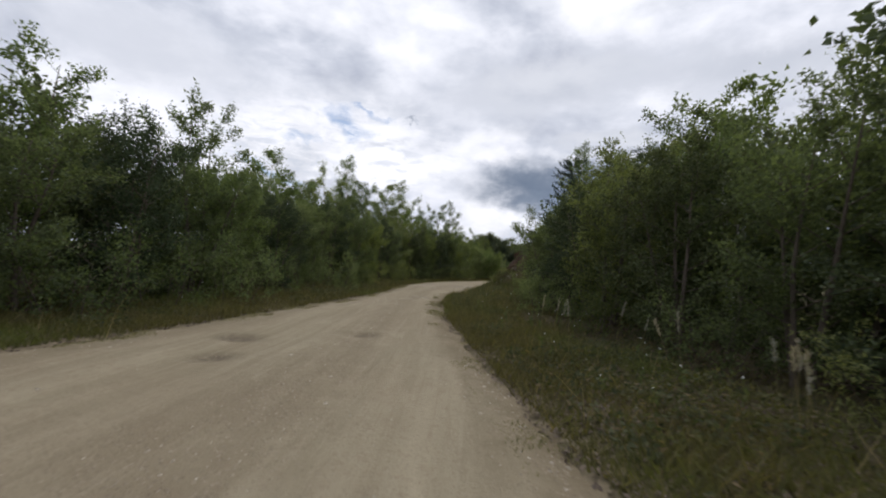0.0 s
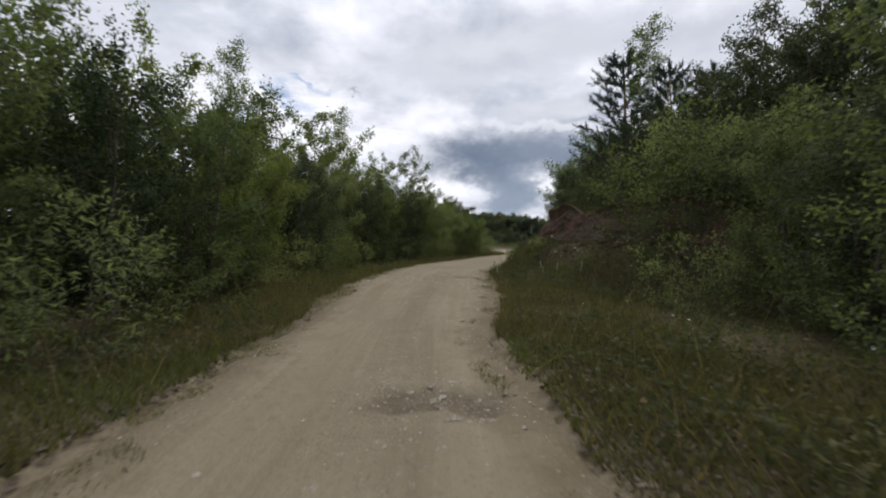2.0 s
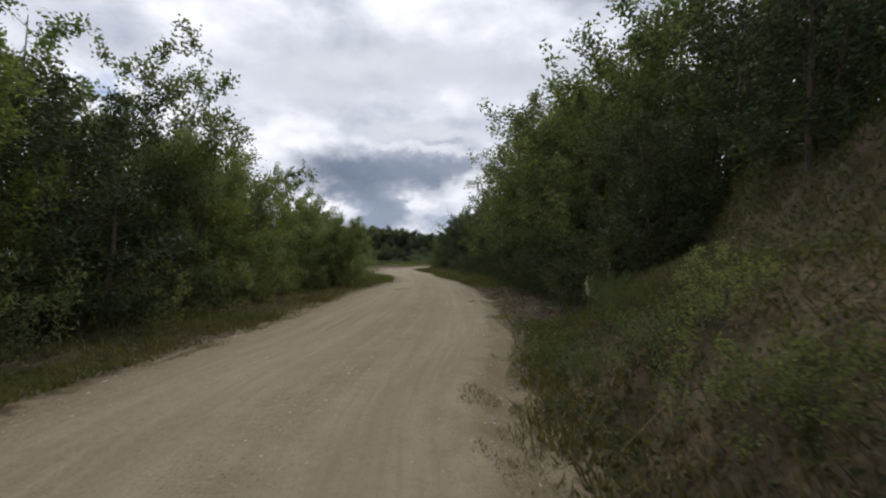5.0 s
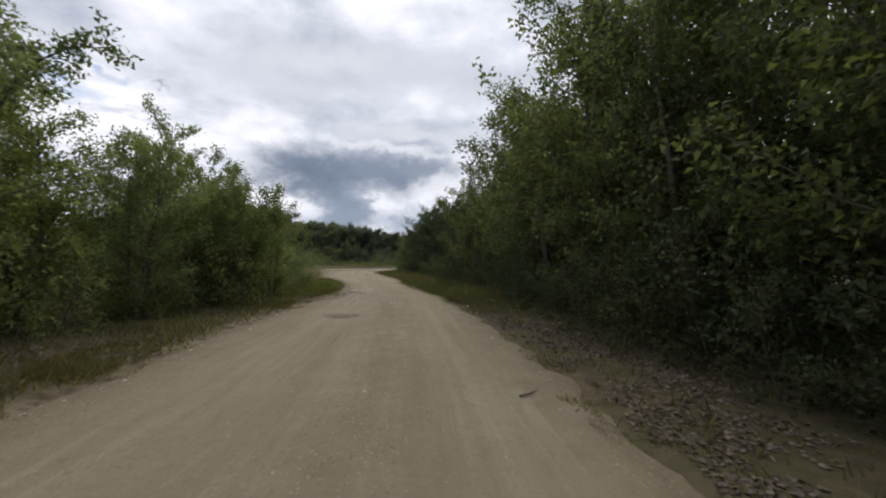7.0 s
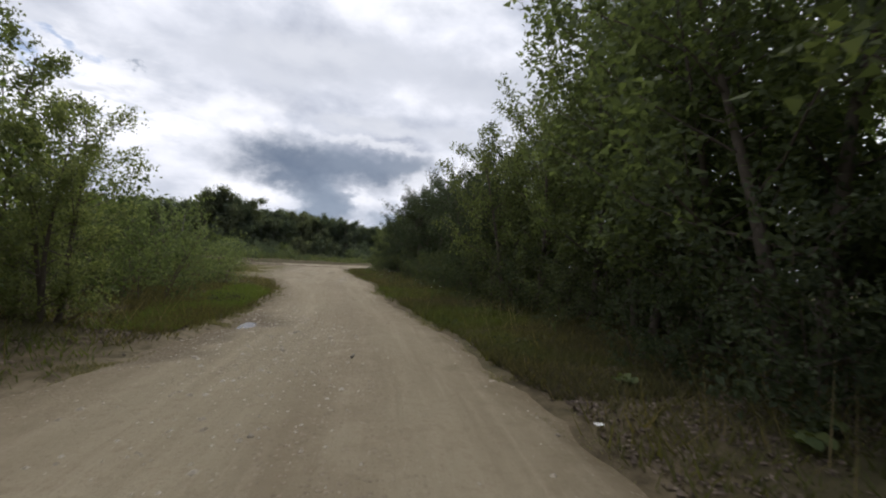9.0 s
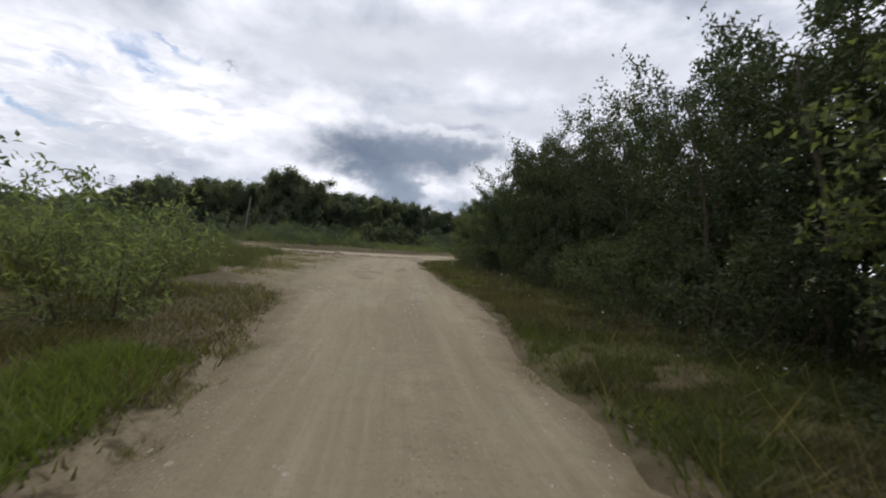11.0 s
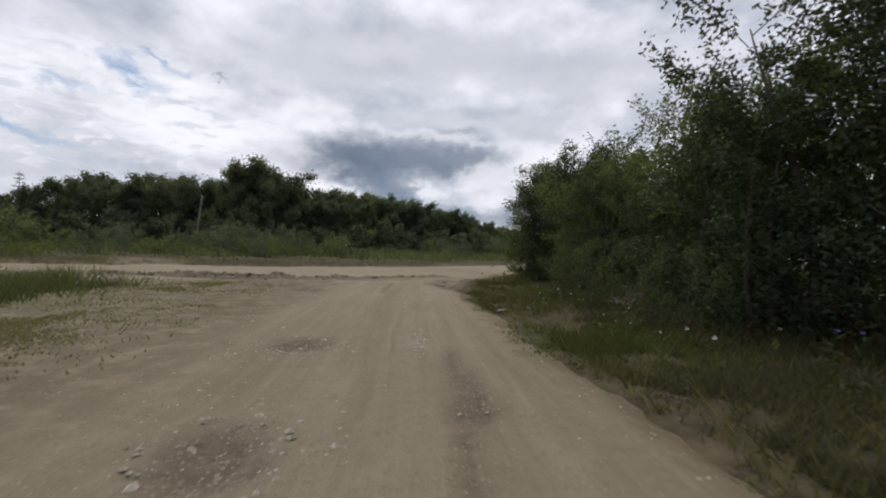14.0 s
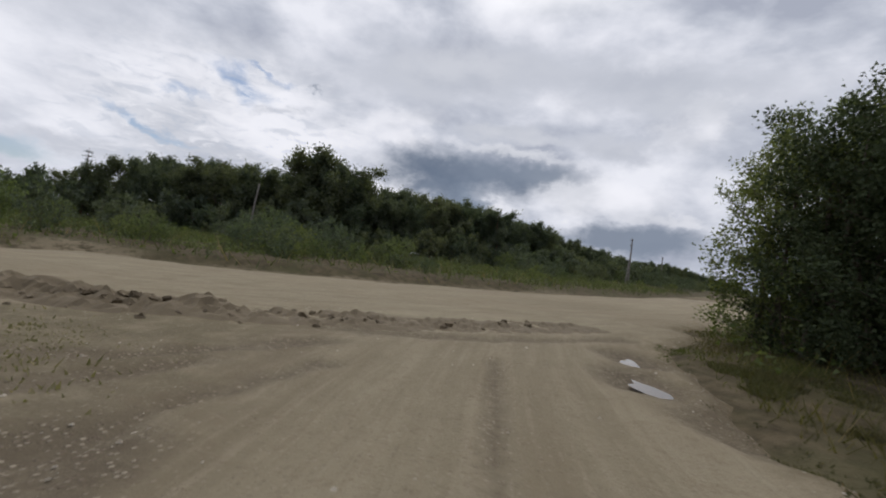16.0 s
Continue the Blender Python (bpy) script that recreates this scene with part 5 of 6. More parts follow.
def stones(count, spot, group, label, size=1.0):
    for _ in range(count):
        x, y = spot()
        s = size * pick.uniform(0.3, 0.85) * (1.8 if pick.random() < 0.06 else 1.0)
        ob = tagged(new("stone", pick.choice(stone_meshes)), label, "stone", group)
        ob.matrix_basis = pose(x, y, ground_z(x, y) - 0.008, pick.uniform(-15, 15), pick.uniform(-15, 15), pick.uniform(0, 360)) @ Matrix.Diagonal((s, s * pick.uniform(0.7, 1.2), s, 1))


def about(x, y, dx, dy):
    return lambda: (pick.gauss(x, dx), pick.gauss(y, dy))


def rim_spot():
    y = pick.uniform(34, 62)
    return float(RIGHT(y)) - abs(pick.gauss(0.25, 0.35)), y


stones(40, about(-9.9, 25.2, 0.35, 1.3), "stones in the lane's rut", "small pale stone loose in the rut")
stones(25, about(-8.6, 26.8, 0.5, 1.0), "stones in the lane's rut", "small pale stone loose in the rut")
stones(60, about(-9.5, 53.0, 0.55, 1.3), "stones by the washed hollow", "pale stone washed out of the gravel")
stones(45, rim_spot, "stones along the lane's rim", "small grey stone at the lane's rim")
stones(20, about(-1.0, 6.6, 0.6, 0.9), "stones along the lane's rim", "small grey stone at the lane's rim")
stones(30, about(-14.6, 75.5, 1.0, 3.2), "stones on the trodden ground", "pale stone on trodden ground")
for px, py, r, d in ((-6.25, 15.45, 0.28, 0), (-6.7, 15.35, 0.24, 0), (-5.95, 15.5, 0.2, 0), (-11.65, 75.05, 0.42, 0), (-11.64, 73.5, 0.36, 0), (-10.8, 72.9, 0.26, 0), (-11.95, 77.6, 0.4, 0)):
    for _ in range(16):
        a0, r0 = pick.uniform(0, 6.28), r * pick.uniform(0.85, 1.25)
        stones(1, lambda: (px + r0 * math.cos(a0), py + r0 * math.sin(a0)), "stones round the potholes", "small stone thrown out of a pothole", 0.62)
for px, py, r, d in POTHOLES[10:19]:
    stones(3, about(px, py, r * 0.5, r * 0.5), "stones in the potholes", "small stone lying in a pothole", 0.6)


slab = mesh_of("flat_stone", *lump(240, 0.13, 0.22, 0.2, 9, 5), STONE)
for x, y, turn, size in ((-9.0, 81.15, 20, 0.8), (-10.1, 70.0, 60, 0.35)):
    ob = tagged(new("flat_stone", slab), "flat grey stone lying at the lane's rim", "stone", "flat stones by the lane")
    ob.matrix_basis = pose(x, y, ground_z(x, y) + 0.01, 4, -3, turn) @ Matrix.Diagonal((size, size * 0.6, size, 1))


def gravel_sheet():
    """Loose grit over the road, too small to pick apart."""
    rng = np.random.default_rng(88)
    x, y = rng.uniform(-17, 2, 120000), rng.uniform(0, 92, 120000)
    d = road_depth(x, y)
    u = (x - LEFT(y)) / np.maximum(RIGHT(y) - LEFT(y), 1)
    ridge = np.exp(-((u - 0.58) / 0.07) ** 2) + np.exp(-((d - 0.4) / 0.35) ** 2) + 0.12
    ok = (d > 0.1) & (rng.random(len(x)) < 0.8 * ridge * (0.5 + 0.5 * vnoise(x * 0.8, y * 0.4, 89)))
    x, y = x[ok], y[ok]
    for cx, cy, sx, sy, count in ((-9.2, 51.6, 0.45, 1.6, 900), (-9.6, 54.2, 0.45, 1.2, 500), (-9.95, 24.9, 0.35, 1.4, 1000), (-8.5, 27.0, 0.35, 0.9, 600), (-7.9, 24.5, 0.3, 0.8, 450), (-11.65, 75.05, 0.35, 0.35, 260), (-10.8, 72.9, 0.2, 0.3, 150), (-11.95, 77.5, 0.3, 0.3, 150), (-10.6, 78.2, 0.06, 0.5, 120), (-9.1, 68.6, 0.10, 1.9, 700), (-10.8, 66.6, 0.3, 0.6, 220), (-6.4, 15.4, 0.35, 0.3, 200), (-6.6, 13.0, 0.2, 2.5, 250)):
        x, y = np.concatenate([x, rng.normal(cx, sx, count)]), np.concatenate([y, rng.normal(cy, sy, count)])
    n = len(x)
    z = road_height(x, y)
    r = rng.uniform(0.006, 0.017, n) * (1 + 0.9 * (rng.random(n) < 0.1)) * np.where(np.arange(n) < ok.sum(), 1.0, 1.35)
    th = rng.uniform(0, 2 * math.pi, n)
    c = np.stack([x, y, z], 1)
    pts = [c + np.stack([np.cos(th + a) * r, np.sin(th + a) * r, -0.004 + 0 * r], 1) for a in (0, 1.7, 3.3, 4.8)] + [c + np.stack([0.2 * r, 0 * r, r * 0.5], 1)]
    v = np.stack(pts, 1).reshape(-1, 3)
    b = 5 * np.arange(n)[:, None]
    f = np.concatenate([b + np.array([[k, (k + 1) % 4, 4]]) for k in range(4)])
    tagged(new("loose_grit", mesh_of("loose_grit", v, f, GRIT)), "loose pale grit on the gravel road", "gravel", kind="stuff")


gravel_sheet()


def litter_sheet():
    """Dead leaves, bark bits and straw on the verge soil."""
    rng = np.random.default_rng(92)
    x, y = thin_out(beside(210000, 93, -0.3, 2.8), lambda a, b: smooth(-0.35, 0.2, -road_depth(a, b)) * (0.55 + 0.5 * vnoise(a * 1.3, b * 1.3, 98)) * (1 - 0.6 * smooth(0.6, 2.4, -road_depth(a, b))) * (1 - 0.8 * (a > -8) * (b > 22) * (b < 35)), 93)
    shade_x, shade_y = shaded_side(34000, 94, 34, 54)
    keep = (road_depth(shade_x, shade_y) < 0.1) & (vnoise(shade_x * 1.6, shade_y * 1.6, 99) + 0.8 * vnoise(shade_x * 5.2, shade_y * 5.2, 100) > -0.05)
    x, y = np.concatenate([x, shade_x[keep]]), np.concatenate([y, shade_y[keep]])
    n = len(x)
    z = np.maximum(height(x, y) - 0.16 * smooth(0, 0.6, road_depth(x, y)), road_height(x, y) - 9 * (road_depth(x, y) < -0.3)) + 0.012
    th, r = rng.uniform(0, 2 * math.pi, n), rng.uniform(0.012, 0.035, n)
    thin = rng.uniform(0.2, 0.7, n)
    a = np.stack([np.cos(th) * r, np.sin(th) * r, rng.normal(size=n) * 0.006], 1)
    b = np.stack([-np.sin(th) * r * thin, np.cos(th) * r * thin, rng.normal(size=n) * 0.006], 1)
    c = np.stack([x, y, z], 1)
    v = np.stack([c - a, c - b, c + a, c + b], 1).reshape(-1, 3)
    tagged(new("leaf_litter", mesh_of("leaf_litter", v, np.arange(4 * n).reshape(-1, 4), LITTER)), "dead leaves and straw on the verge soil", "leaf litter", kind="stuff")


LITTER = leaf_material("dead_leaf", (0.055, 0.040, 0.026), (0.19, 0.148, 0.095), through_light=0.1)
litter_sheet()


def puddle(x, y, length, width, turn, seed, label):
    rng = np.random.default_rng(seed)
    z, n = ground_z(x, y) + 0.010, 40
    verts = [(0, 0, 0)]
    for k in range(n):
        th = 2 * math.pi * k / n
        q = 1 + 0.22 * float(vnoise(math.cos(th) * 2.2 + seed, math.sin(th) * 2.2, seed)) + 0.08 * float(vnoise(math.cos(th) * 6, math.sin(th) * 6, seed + 1))
        verts.append((0.5 * width * q * math.cos(th), 0.5 * length * q * math.sin(th), 0))
    faces = [(0, 1 + k, 1 + (k + 1) % n) for k in range(n)]
    ob = tagged(new("puddle", mesh_of("puddle", verts, faces, WATER)), label, "puddle", "puddles")
    ob.matrix_basis = pose(x, y, z, 0, 0, turn)


def earth_heap(x, y, length, width, tall, turn, seed, label):
    """A low heap of dumped sandy earth."""
    n = 26
    u, w = np.meshgrid(np.linspace(-1, 1, n), np.linspace(-1, 1, n))
    r = np.hypot(u, w) * (1 + 0.25 * vnoise(u * 2 + seed, w * 2, seed))
    z = tall * (1 - smooth(0.0, 1.0, r)) * (1 + 0.4 * vnoise(u * 3.3, w * 3.3, seed + 1)) + 0.04 * vnoise(u * 9, w * 9, seed + 2) * (r < 0.9) - 0.10 * smooth(0.85, 1.0, r)
    v = np.stack([u * length / 2, w * width / 2, z], -1).reshape(-1, 3)
    i = np.arange(n * n).reshape(n, n)
    f = np.stack([i[:-1, :-1], i[:-1, 1:], i[1:, 1:], i[1:, :-1]], -1).reshape(-1, 4)
    ob = tagged(new("earth_heap", mesh_of("earth_heap", v, f, HEAP)), label, "earth heap")
    ob.matrix_basis = pose(x, y, ground_z(x, y), 0, 0, turn)


HEAP = stone_material("sandy_heap", (0.17, 0.135, 0.095), (0.24, 0.195, 0.14))
earth_heap(-5.9, 82.4, 2.2, 1.1, 0.34, 30, 8, "low heap of sandy earth among the verge weeds")
puddle(-10.1, 54.0, 1.1, 0.26, 2, 3, "shallow rain puddle along the gravel's grassy rim")
puddle(-10.05, 86.5, 0.95, 0.34, 10, 5, "bright rain puddle in a muddy rut")
puddle(-9.95, 87.7, 0.85, 0.26, -12, 6, "narrow rain puddle in a muddy rut")


def berm():
    """The ridge of scraped-up earth between the lane's mouth and the joining road."""
    line = np.array([(-27, 83.6), (-23, 85.6), (-19.5, 86.9), (-17.6, 86.9), (-16.2, 86.9), (-14.6, 87.5), (-12.9, 88.5), (-11.2, 89.8), (-9.8, 91.0)], float)
    tall = [0.07, 0.09, 0.12, 0.17, 0.20, 0.13, 0.10, 0.09, 0.07]
    n, m = 260, 21
    t = np.linspace(0, len(line) - 1, n)
    cx, cy, ch = np.interp(t, range(len(line)), line[:, 0]), np.interp(t, range(len(line)), line[:, 1]), np.interp(t, range(len(line)), tall)
    wx, wy = np.gradient(cx), np.gradient(cy)
    ln = np.hypot(wx, wy)
    u = np.linspace(-1, 1, m)[None, :]
    x, y = cx[:, None] - (wy / ln)[:, None] * u * 0.75, cy[:, None] + (wx / ln)[:, None] * u * 0.75
    h = ch[:, None] * np.cos(u * math.pi / 2) * (0.75 + 0.45 * vnoise(x * 1.6, y * 1.6, 61) + 0.50 * vnoise(x * 5, y * 5, 62) + 0.45 * vnoise(x * 13, y * 13, 63))
    base = np.maximum(road_height(x, y), height(x, y) - 0.16 * smooth(0, 0.6, road_depth(x, y)))
    verts = np.stack([x, y, base - 0.03 + np.maximum(h, 0)], -1).reshape(-1, 3)
    faces = [(k * m + j, (k + 1) * m + j, (k + 1) * m + j + 1, k * m + j + 1) for k in range(n - 1) for j in range(m - 1)]
    tagged(new("earth_ridge", mesh_of("earth_ridge", verts, faces, EARTH)), "ridge of scraped-up earth along the joining road", "earth ridge")
    clods = [mesh_of("clod", *lump(260 + k, 0.09, 0.7, 0.35), EARTH) for k in range(4)]
    for _ in range(280):
        t1 = min(7.5, abs(pick.gauss(2.9, 1.8)))
        x = float(np.interp(t1, range(len(line)), line[:, 0])) + pick.gauss(0, 0.3)
        y = float(np.interp(t1, range(len(line)), line[:, 1])) + pick.gauss(0, 0.35)
        s = pick.uniform(0.2, 0.8)
        up = 0.6 * float(np.interp(t1, range(len(line)), tall)) * max(0, 1 - abs(y - float(np.interp(x, line[:, 0], line[:, 1]))) / 0.6)
        ob = tagged(new("clod", pick.choice(clods)), "dry clod of earth on the scraped ridge", "clod", "clods of the ridge")
        ob.matrix_basis = pose(x, y, ground_z(x, y) - 0.03 + up, pick.uniform(-30, 30), pick.uniform(-30, 30), pick.uniform(0, 360)) @ Matrix.Diagonal((s, s, s, 1))


berm()


clay_lumps = [mesh_of("clay_lump", *lump(280 + k, 0.08, 0.7, 0.35), CLAY) for k in range(3)]
for _ in range(60):
    y = pick.uniform(25.2, 30.6)
    x = float(BANK(y)) - pick.uniform(0.5, 1.9)
    z, s_l = float(height(np.array([x]), np.array([y]))[0]), pick.uniform(0.35, 1.3)
    ob = tagged(new("clay_lump", pick.choice(clay_lumps)), "lump of red clay fallen from the bank", "clod", "fallen lumps below the clay")
    ob.matrix_basis = pose(x, y, z - 0.01, pick.uniform(-30, 30), pick.uniform(-30, 30), pick.uniform(0, 360)) @ Matrix.Diagonal((s_l, s_l, s_l, 1))
for _ in range(22):
    y = pick.uniform(25.0, 31.0)
    x = float(BANK(y)) - pick.uniform(0.3, 1.8)
    s_l = pick.uniform(1.0, 2.6)
    ob = tagged(new("stone", pick.choice(stone_meshes)), "grey stone half sunk in the clay bank", "stone", "stones in the bank")
    ob.matrix_basis = pose(x, y, float(height(np.array([x]), np.array([y]))[0]), pick.uniform(-15, 15), pick.uniform(-15, 15), pick.uniform(0, 360)) @ Matrix.Diagonal((s_l, s_l, s_l, 1))


def flower(seed, tall, head, petals, name, label, petal=None, hue="white"):
    """A thin stem with a few leaves and a flat head of small florets."""
    rng = np.random.default_rng(seed)
    root, stem = new(name), Wood()
    path = bend((0, 0, -0.03), (0, 0, 1), tall, 0.05, 4, rng, 0.06)
    stem.tube(path, 0.005, 0.003, 4)
    part("stem", mesh_of(name + "_stem", stem.v, stem.f, WEED), root)
    leaf = Leaves(rng)
    p, al = on_path(path, rng.uniform(0.05, 0.8, 9))
    leaf.add(p, rng.normal(size=(9, 3)) + np.array((0, 0, 0.4)), 0.13, 0.035)
    part("foliage", leaf.mesh(name + "_foliage", WEED), root)
    verts, faces = [], []
    for k in range(petals):
        a, r = rng.uniform(0, 2 * math.pi), head * math.sqrt(rng.random())
        c, q = path[-1] + np.array((r * math.cos(a), r * math.sin(a), rng.uniform(-0.012, 0.012))), head * 0.38
        b = len(verts)
        verts += [c + np.array((q * math.cos(t), q * math.sin(t), 0.004 * math.sin(3 * t))) for t in (0, 1.26, 2.51, 3.77, 5.03)] + [c + np.array((0, 0, q * 0.4))]
        faces += [(b + t, b + (t + 1) % 5, b + 5) for t in range(5)]
    part("flower_head", mesh_of(name + "_head", verts, faces, petal or PETAL), root, hue + " flower head")
    return tagged(root, label, "flower", "wildflowers of the verge")


def verge_spot(edge, side, y0, y1, a, b):
    y = pick.uniform(y0, y1)
    return float(edge(y)) + side * pick.uniform(a, b), y


flower_spots = [(-1.0, 10.9), (-0.4, 9.9), (-0.8, 9.6), (-1.4, 9.7), (-11.1, 14.8), (-11.6, 15.6), (-3.8, 14.7), (-1.2, 18.4)]
flower_spots += [verge_spot(RIGHT, 1, 5, 20, 1.0, 3.2) for _ in range(20)] + [verge_spot(LEFT, -1, 6, 34, 0.8, 2.2) for _ in range(18)]
flower_spots += [verge_spot(RIGHT, 1, 50, 84, 0.8, 2.2) for _ in range(20)] + [(pick.uniform(-19.5, -15.5), pick.uniform(69, 76)) for _ in range(14)]
flower_spots += [verge_spot(RIGHT, 1, 66, 87, 0.5, 2.4) for _ in range(44)] + [verge_spot(RIGHT, 1, 3.5, 10, 0.8, 2.6) for _ in range(10)]
flower_spots += [(pick.uniform(-21, -16.2), pick.uniform(71, 81)) for _ in range(22)]
VIOLET = plain("violet_petal", (0.20, 0.14, 0.42), 0.6, 0.2)
for k, (x, y) in enumerate(((-5.6, 77.3), (-5.75, 77.5), (-5.4, 77.2), (-5.9, 81.0), (-6.1, 81.3))):
    ob = flower(310 + k, 0.4, 0.03, 9, "bellflower", "violet bellflower in the verge grass", VIOLET, "violet")
    ob.matrix_basis = pose(x, y, float(height(np.array([x]), np.array([y]))[0]))
kinds = [flower(300, 0.42, 0.016, 12, "yarrow", "white yarrow in flower in the verge grass"), flower(301, 0.30, 0.015, 7, "daisy", "small white daisy in the verge grass")]
for k, proto in enumerate(kinds):
    spots = flower_spots[k::2]
    for x, y in spots[1:]:
        s = pick.uniform(0.7, 1.25)
        copy_thing(proto, pose(x, y, float(height(np.array([x]), np.array([y]))[0]), 0, 0, pick.uniform(0, 360)) @ Matrix.Diagonal((s, s, s, 1)))
    proto.matrix_basis = pose(*spots[0], float(height(np.array([spots[0][0]]), np.array([spots[0][1]]))[0]))


def plume(x, y, tall, seed):
    """A tall pale grass plume."""
    rng = np.random.default_rng(seed)
    root, stem, tuft = new("grass_plume"), Wood(), Leaves(rng)
    path = bend((0, 0, -0.03), (rng.normal() * 0.15, rng.normal() * 0.15, 1), tall, -0.1, 5, rng, 0.05)
    stem.tube(path, 0.004, 0.002, 4)
    p, al = on_path(path, rng.uniform(0.72, 1.0, 70))
    tuft.add(p + rng.normal(size=p.shape) * 0.006, rng.normal(size=(70, 3)) * 0.34 + np.array((0, 0, 0.9)), 0.045, 0.011)
    part("stem", mesh_of("plume_stem", stem.v, stem.f, HAY), root)
    part("plume", tuft.mesh("plume_head", PALE), root, "pale feathery seed head")
    root.matrix_basis = pose(x, y, float(height(np.array([x]), np.array([y]))[0]))
    tagged(root, "tall pale seeding grass in the verge", "grass plume", "seeding grasses")


PALE = leaf_material("pale_plume", (0.24, 0.225, 0.165), (0.42, 0.39, 0.30))
for k in range(16):
    x, y = verge_spot(RIGHT, 1, 3.5, 9, 1.2, 2.8) if k < 8 else verge_spot(RIGHT, 1, 22, 40, 1.0, 1.8)
    plume(x, y, pick.uniform(0.6, 0.9), 320 + k)
for k, (x, y) in enumerate(((1.75, 5.2), (1.6, 4.5), (1.52, 4.2), (1.55, 4.8), (1.85, 5.3), (1.72, 4.9), (1.62, 4.35), (-7.26, 23.9), (-7.08, 24.15), (-6.6, 35.4), (-6.4, 35.75))):
    plume(x, y, pick.uniform(0.5, 0.75), 360 + k)


def burdock(x, y, seed):
    rng = np.random.default_rng(seed)
    root = new("coltsfoot_plant")
    for k in range(5):
        th, r = 2 * math.pi * k / 5 + rng.uniform(-0.3, 0.3), rng.uniform(0.09, 0.14)
        c = np.array((math.cos(th) * 0.14, math.sin(th) * 0.14, rng.uniform(0.06, 0.12)))
        ring = [c + np.array((r * math.cos(a) * (1 - 0.25 * (abs(a - math.pi) < 0.3)), r * math.sin(a), 0.03 * math.cos(2 * a) + 0.02)) for a in np.linspace(0, 2 * math.pi, 12, endpoint=False)]
        me = mesh_of("coltsfoot_leaf", [c] + ring, [(0, 1 + j, 1 + (j + 1) % 12) for j in range(12)], WEED, True)
        leaf = part("leaf", me, root)
        leaf.rotation_euler = (0, 0, 0)
    stem = Wood()
    for k in range(5):
        th = 2 * math.pi * k / 5
        stem.tube([(0, 0, -0.03), (math.cos(th) * 0.08, math.sin(th) * 0.08, 0.05), (math.cos(th) * 0.14, math.sin(th) * 0.14, 0.09)], 0.006, 0.004, 4)
    part("stem", mesh_of("coltsfoot_stem", stem.v, stem.f, WEED), root)
    root.matrix_basis = pose(x, y, float(height(np.array([x]), np.array([y]))[0])) @ Matrix.Diagonal((0.6, 0.6, 0.8, 1))
    tagged(root, "low coltsfoot with round green leaves at the roadside", "plant", "coltsfoot at the roadside")


for k, (x, y) in enumerate(((-5.15, 48.8), (-4.8, 49.0), (-5.5, 50.4), (-5.0, 47.2))):
    burdock(x, y, 340 + k)


def stick(x, y, length, turn, seed, mat=None, label="dry fallen stick lying on the gravel"):
    rng = np.random.default_rng(seed)
    w = Wood()
    w.tube(bend((-length / 2, 0, 0.012), (1, 0, 0.02), length, 0.0, 5, rng, 0.06), 0.013, 0.006, 6)
    w.tube(bend((length * 0.1, 0, 0.014), (0.8, 0.6, 0.05), length * 0.3, 0.0, 3, rng, 0.05), 0.007, 0.003, 5)
    ob = tagged(new("stick", mesh_of("stick", w.v, w.f, mat or GREY_WOOD, True)), label, "stick")
    ob.matrix_basis = pose(x, y, ground_z(x, y) + 0.004, 0, 0, turn)


stick(-7.36, 41.7, 0.22, 20, 1)
stick(-8.3, 51.4, 0.12, 70, 2)
stick(-6.3, 69.55, 0.5, -20, 3, None, "pale broken stick in the verge grass")


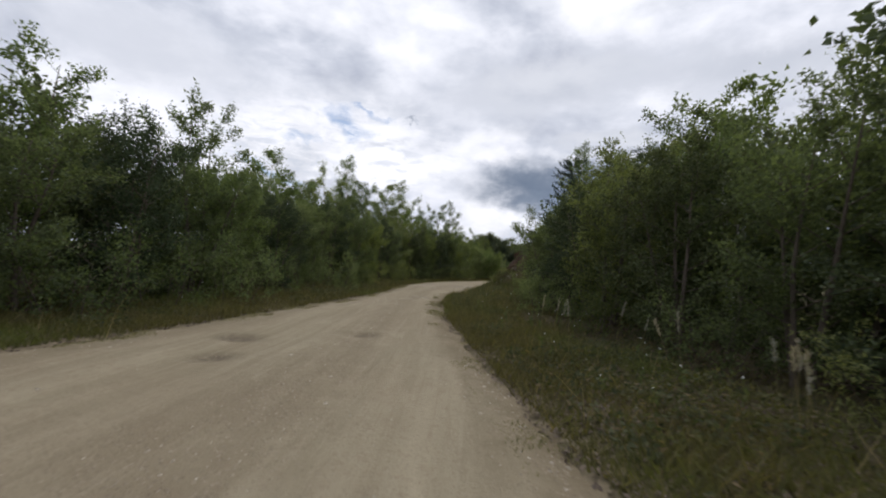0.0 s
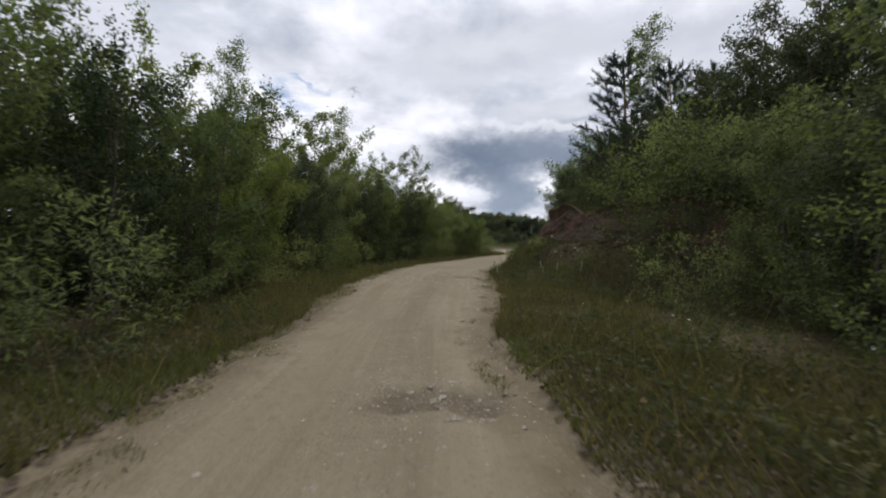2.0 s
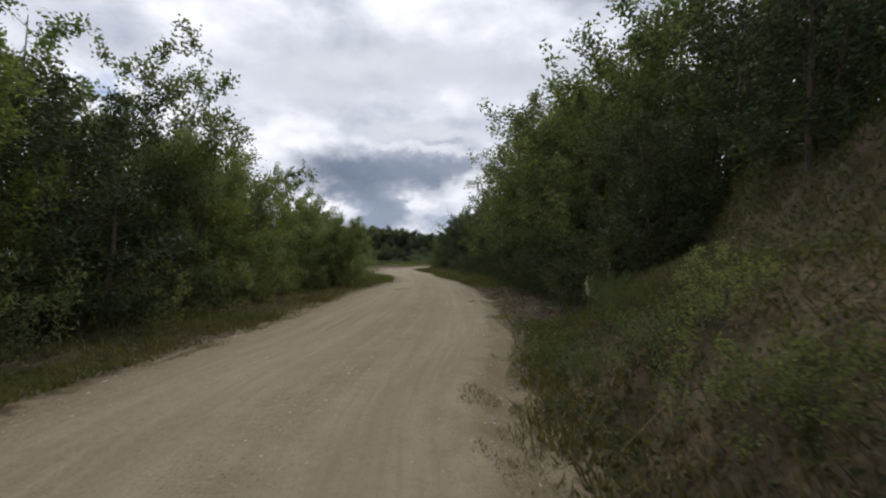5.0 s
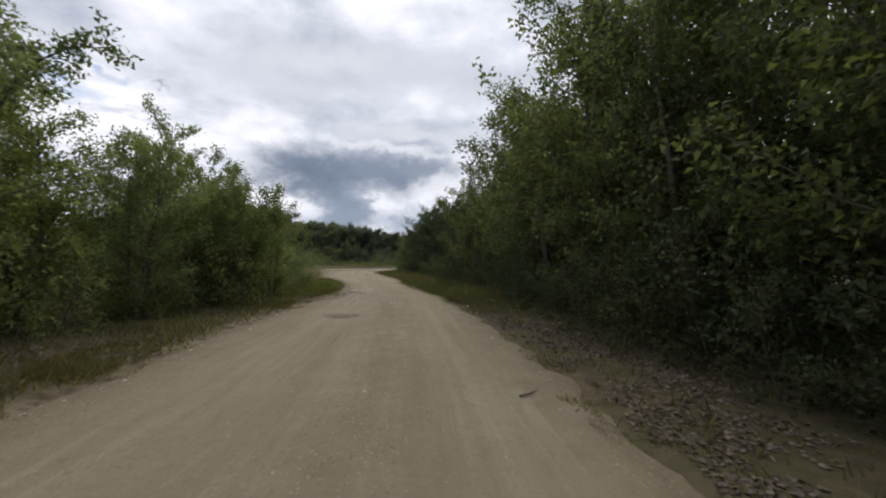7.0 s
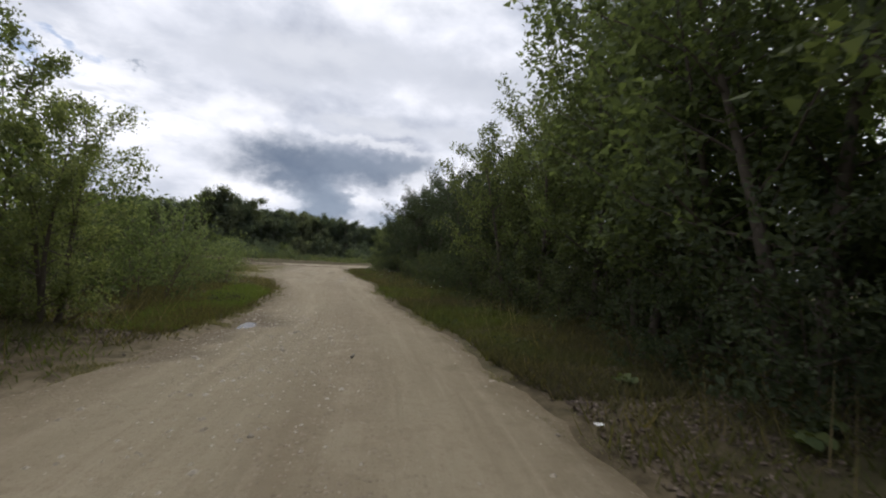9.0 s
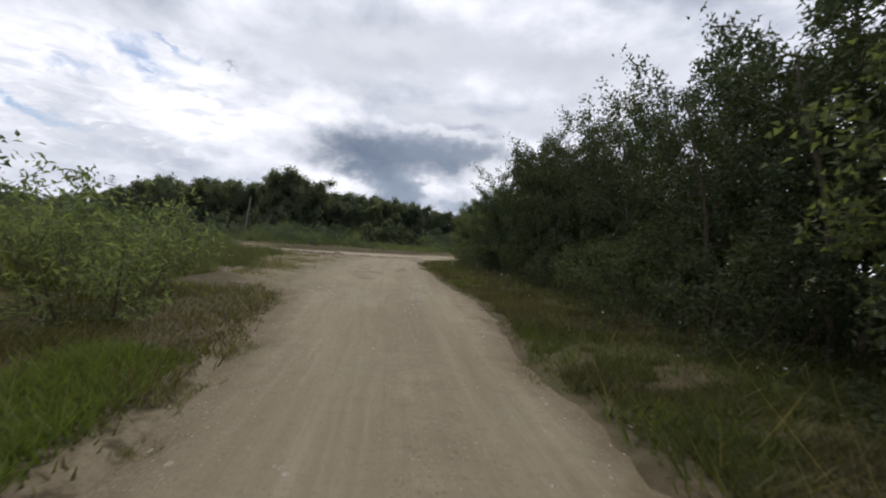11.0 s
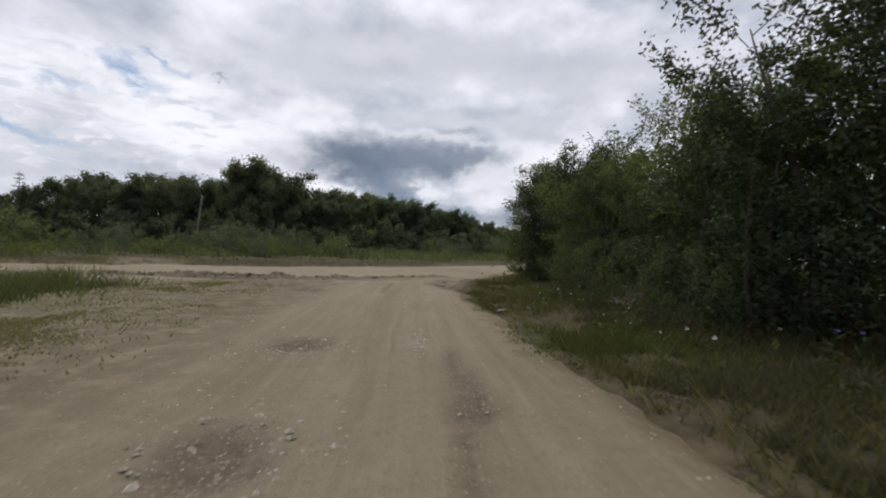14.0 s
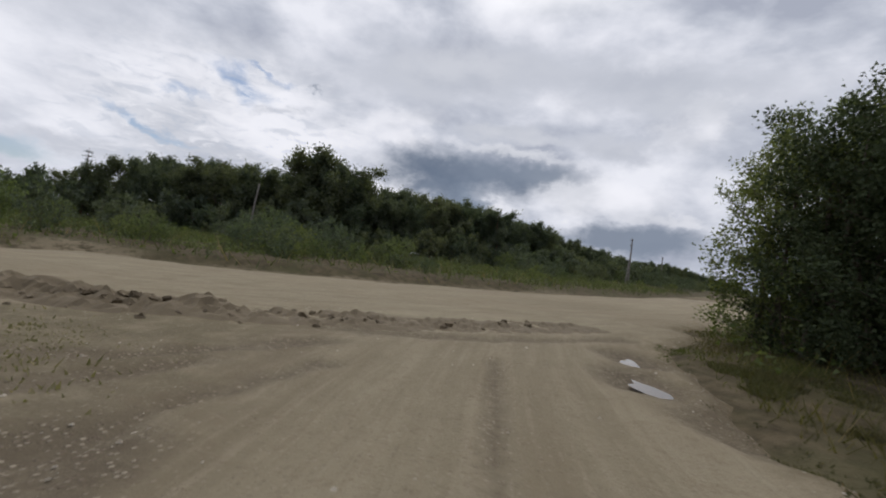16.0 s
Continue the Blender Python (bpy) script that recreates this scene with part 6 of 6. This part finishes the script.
def scrap(x, y, size, turn, seed):
    """A crumpled piece of white film."""
    rng = np.random.default_rng(seed)
    n = 9
    v = [((i / (n - 1) - 0.5) * size, (j / (n - 1) - 0.5) * size * 0.7, 0.02 + 0.05 * abs(rng.normal()) * size * 2) for i in range(n) for j in range(n)]
    f = [(i * n + j, (i + 1) * n + j, (i + 1) * n + j + 1, i * n + j + 1) for i in range(n - 1) for j in range(n - 1)]
    ob = tagged(new("plastic_scrap", mesh_of("plastic_scrap", v, f, PLASTIC, True)), "crumpled white plastic scrap lying at the verge", "litter", "litter at the verge")
    ob.matrix_basis = pose(x, y, ground_z(x, y) + 0.01, 0, 0, turn)


for k, (x, y, size) in enumerate(((-6.41, 49.36, 0.07), (-4.1, 22.0, 0.15), (-8.4, 81.45, 0.09))):
    scrap(x, y, size, 40 * k, 350 + k)


def utility_pole(x, y, tall, turn, brace):
    root = new("utility_pole")
    w = Wood()
    w.tube([(0, 0, -0.3), (0, 0, tall * 0.5), (0, 0, tall)], 0.17, 0.12, 10)
    part("pole", mesh_of("utility_post", w.v, w.f, GREY_WOOD, True), root)
    if brace:
        w = Wood()
        w.tube([(-2.0, 0, -0.2), (-0.1, 0, tall * 0.72)], 0.11, 0.09, 8)
        part("brace", mesh_of("utility_brace", w.v, w.f, GREY_WOOD, True), root, "slanting wooden brace")
    for h, half in ((tall - 0.35, 0.95), (tall - 1.3, 0.75)):
        w = Wood()
        w.tube([(-half, 0.1, h), (half, 0.1, h)], 0.06, 0.06, 6)
        part("crossarm", mesh_of("utility_arm", w.v, w.f, GREY_WOOD), root)
        for e in (-half * 0.9, half * 0.9):
            w = Wood()
            w.tube([(e, 0.1, h + 0.05), (e, 0.1, h + 0.18), (e, 0.1, h + 0.26)], 0.05, 0.035, 8)
            part("insulator", mesh_of("insulator", w.v, w.f, METAL, True), root, "small grey insulator")
    root.matrix_basis = pose(x, y, float(height(np.array([x]), np.array([y]))[0]), 0, 0, turn)
    tagged(root, "weathered wooden utility pole with crossarms by the road", "utility pole", "utility poles along the road")


utility_pole(13.2, 166.4, 8.6, 60, True)
utility_pole(36.1, 213.5, 8.6, 60, False)
utility_pole(55.6, 259.7, 9.4, 60, False)


def snag(x, y, tall):
    w = Wood()
    w.tube(bend((0, 0, -0.3), (0.10, 0, 1), tall + 0.3, 0.0, 6, np.random.default_rng(9), 0.015), 0.13, 0.08, 9)
    ob = tagged(new("bare_post", mesh_of("bare_post", w.v, w.f, GREY_WOOD, True)), "bare leaning grey post before the distant wood", "post")
    ob.matrix_basis = pose(x, y, float(height(np.array([x]), np.array([y]))[0]))


snag(-38.2, 124.5, 6.3)
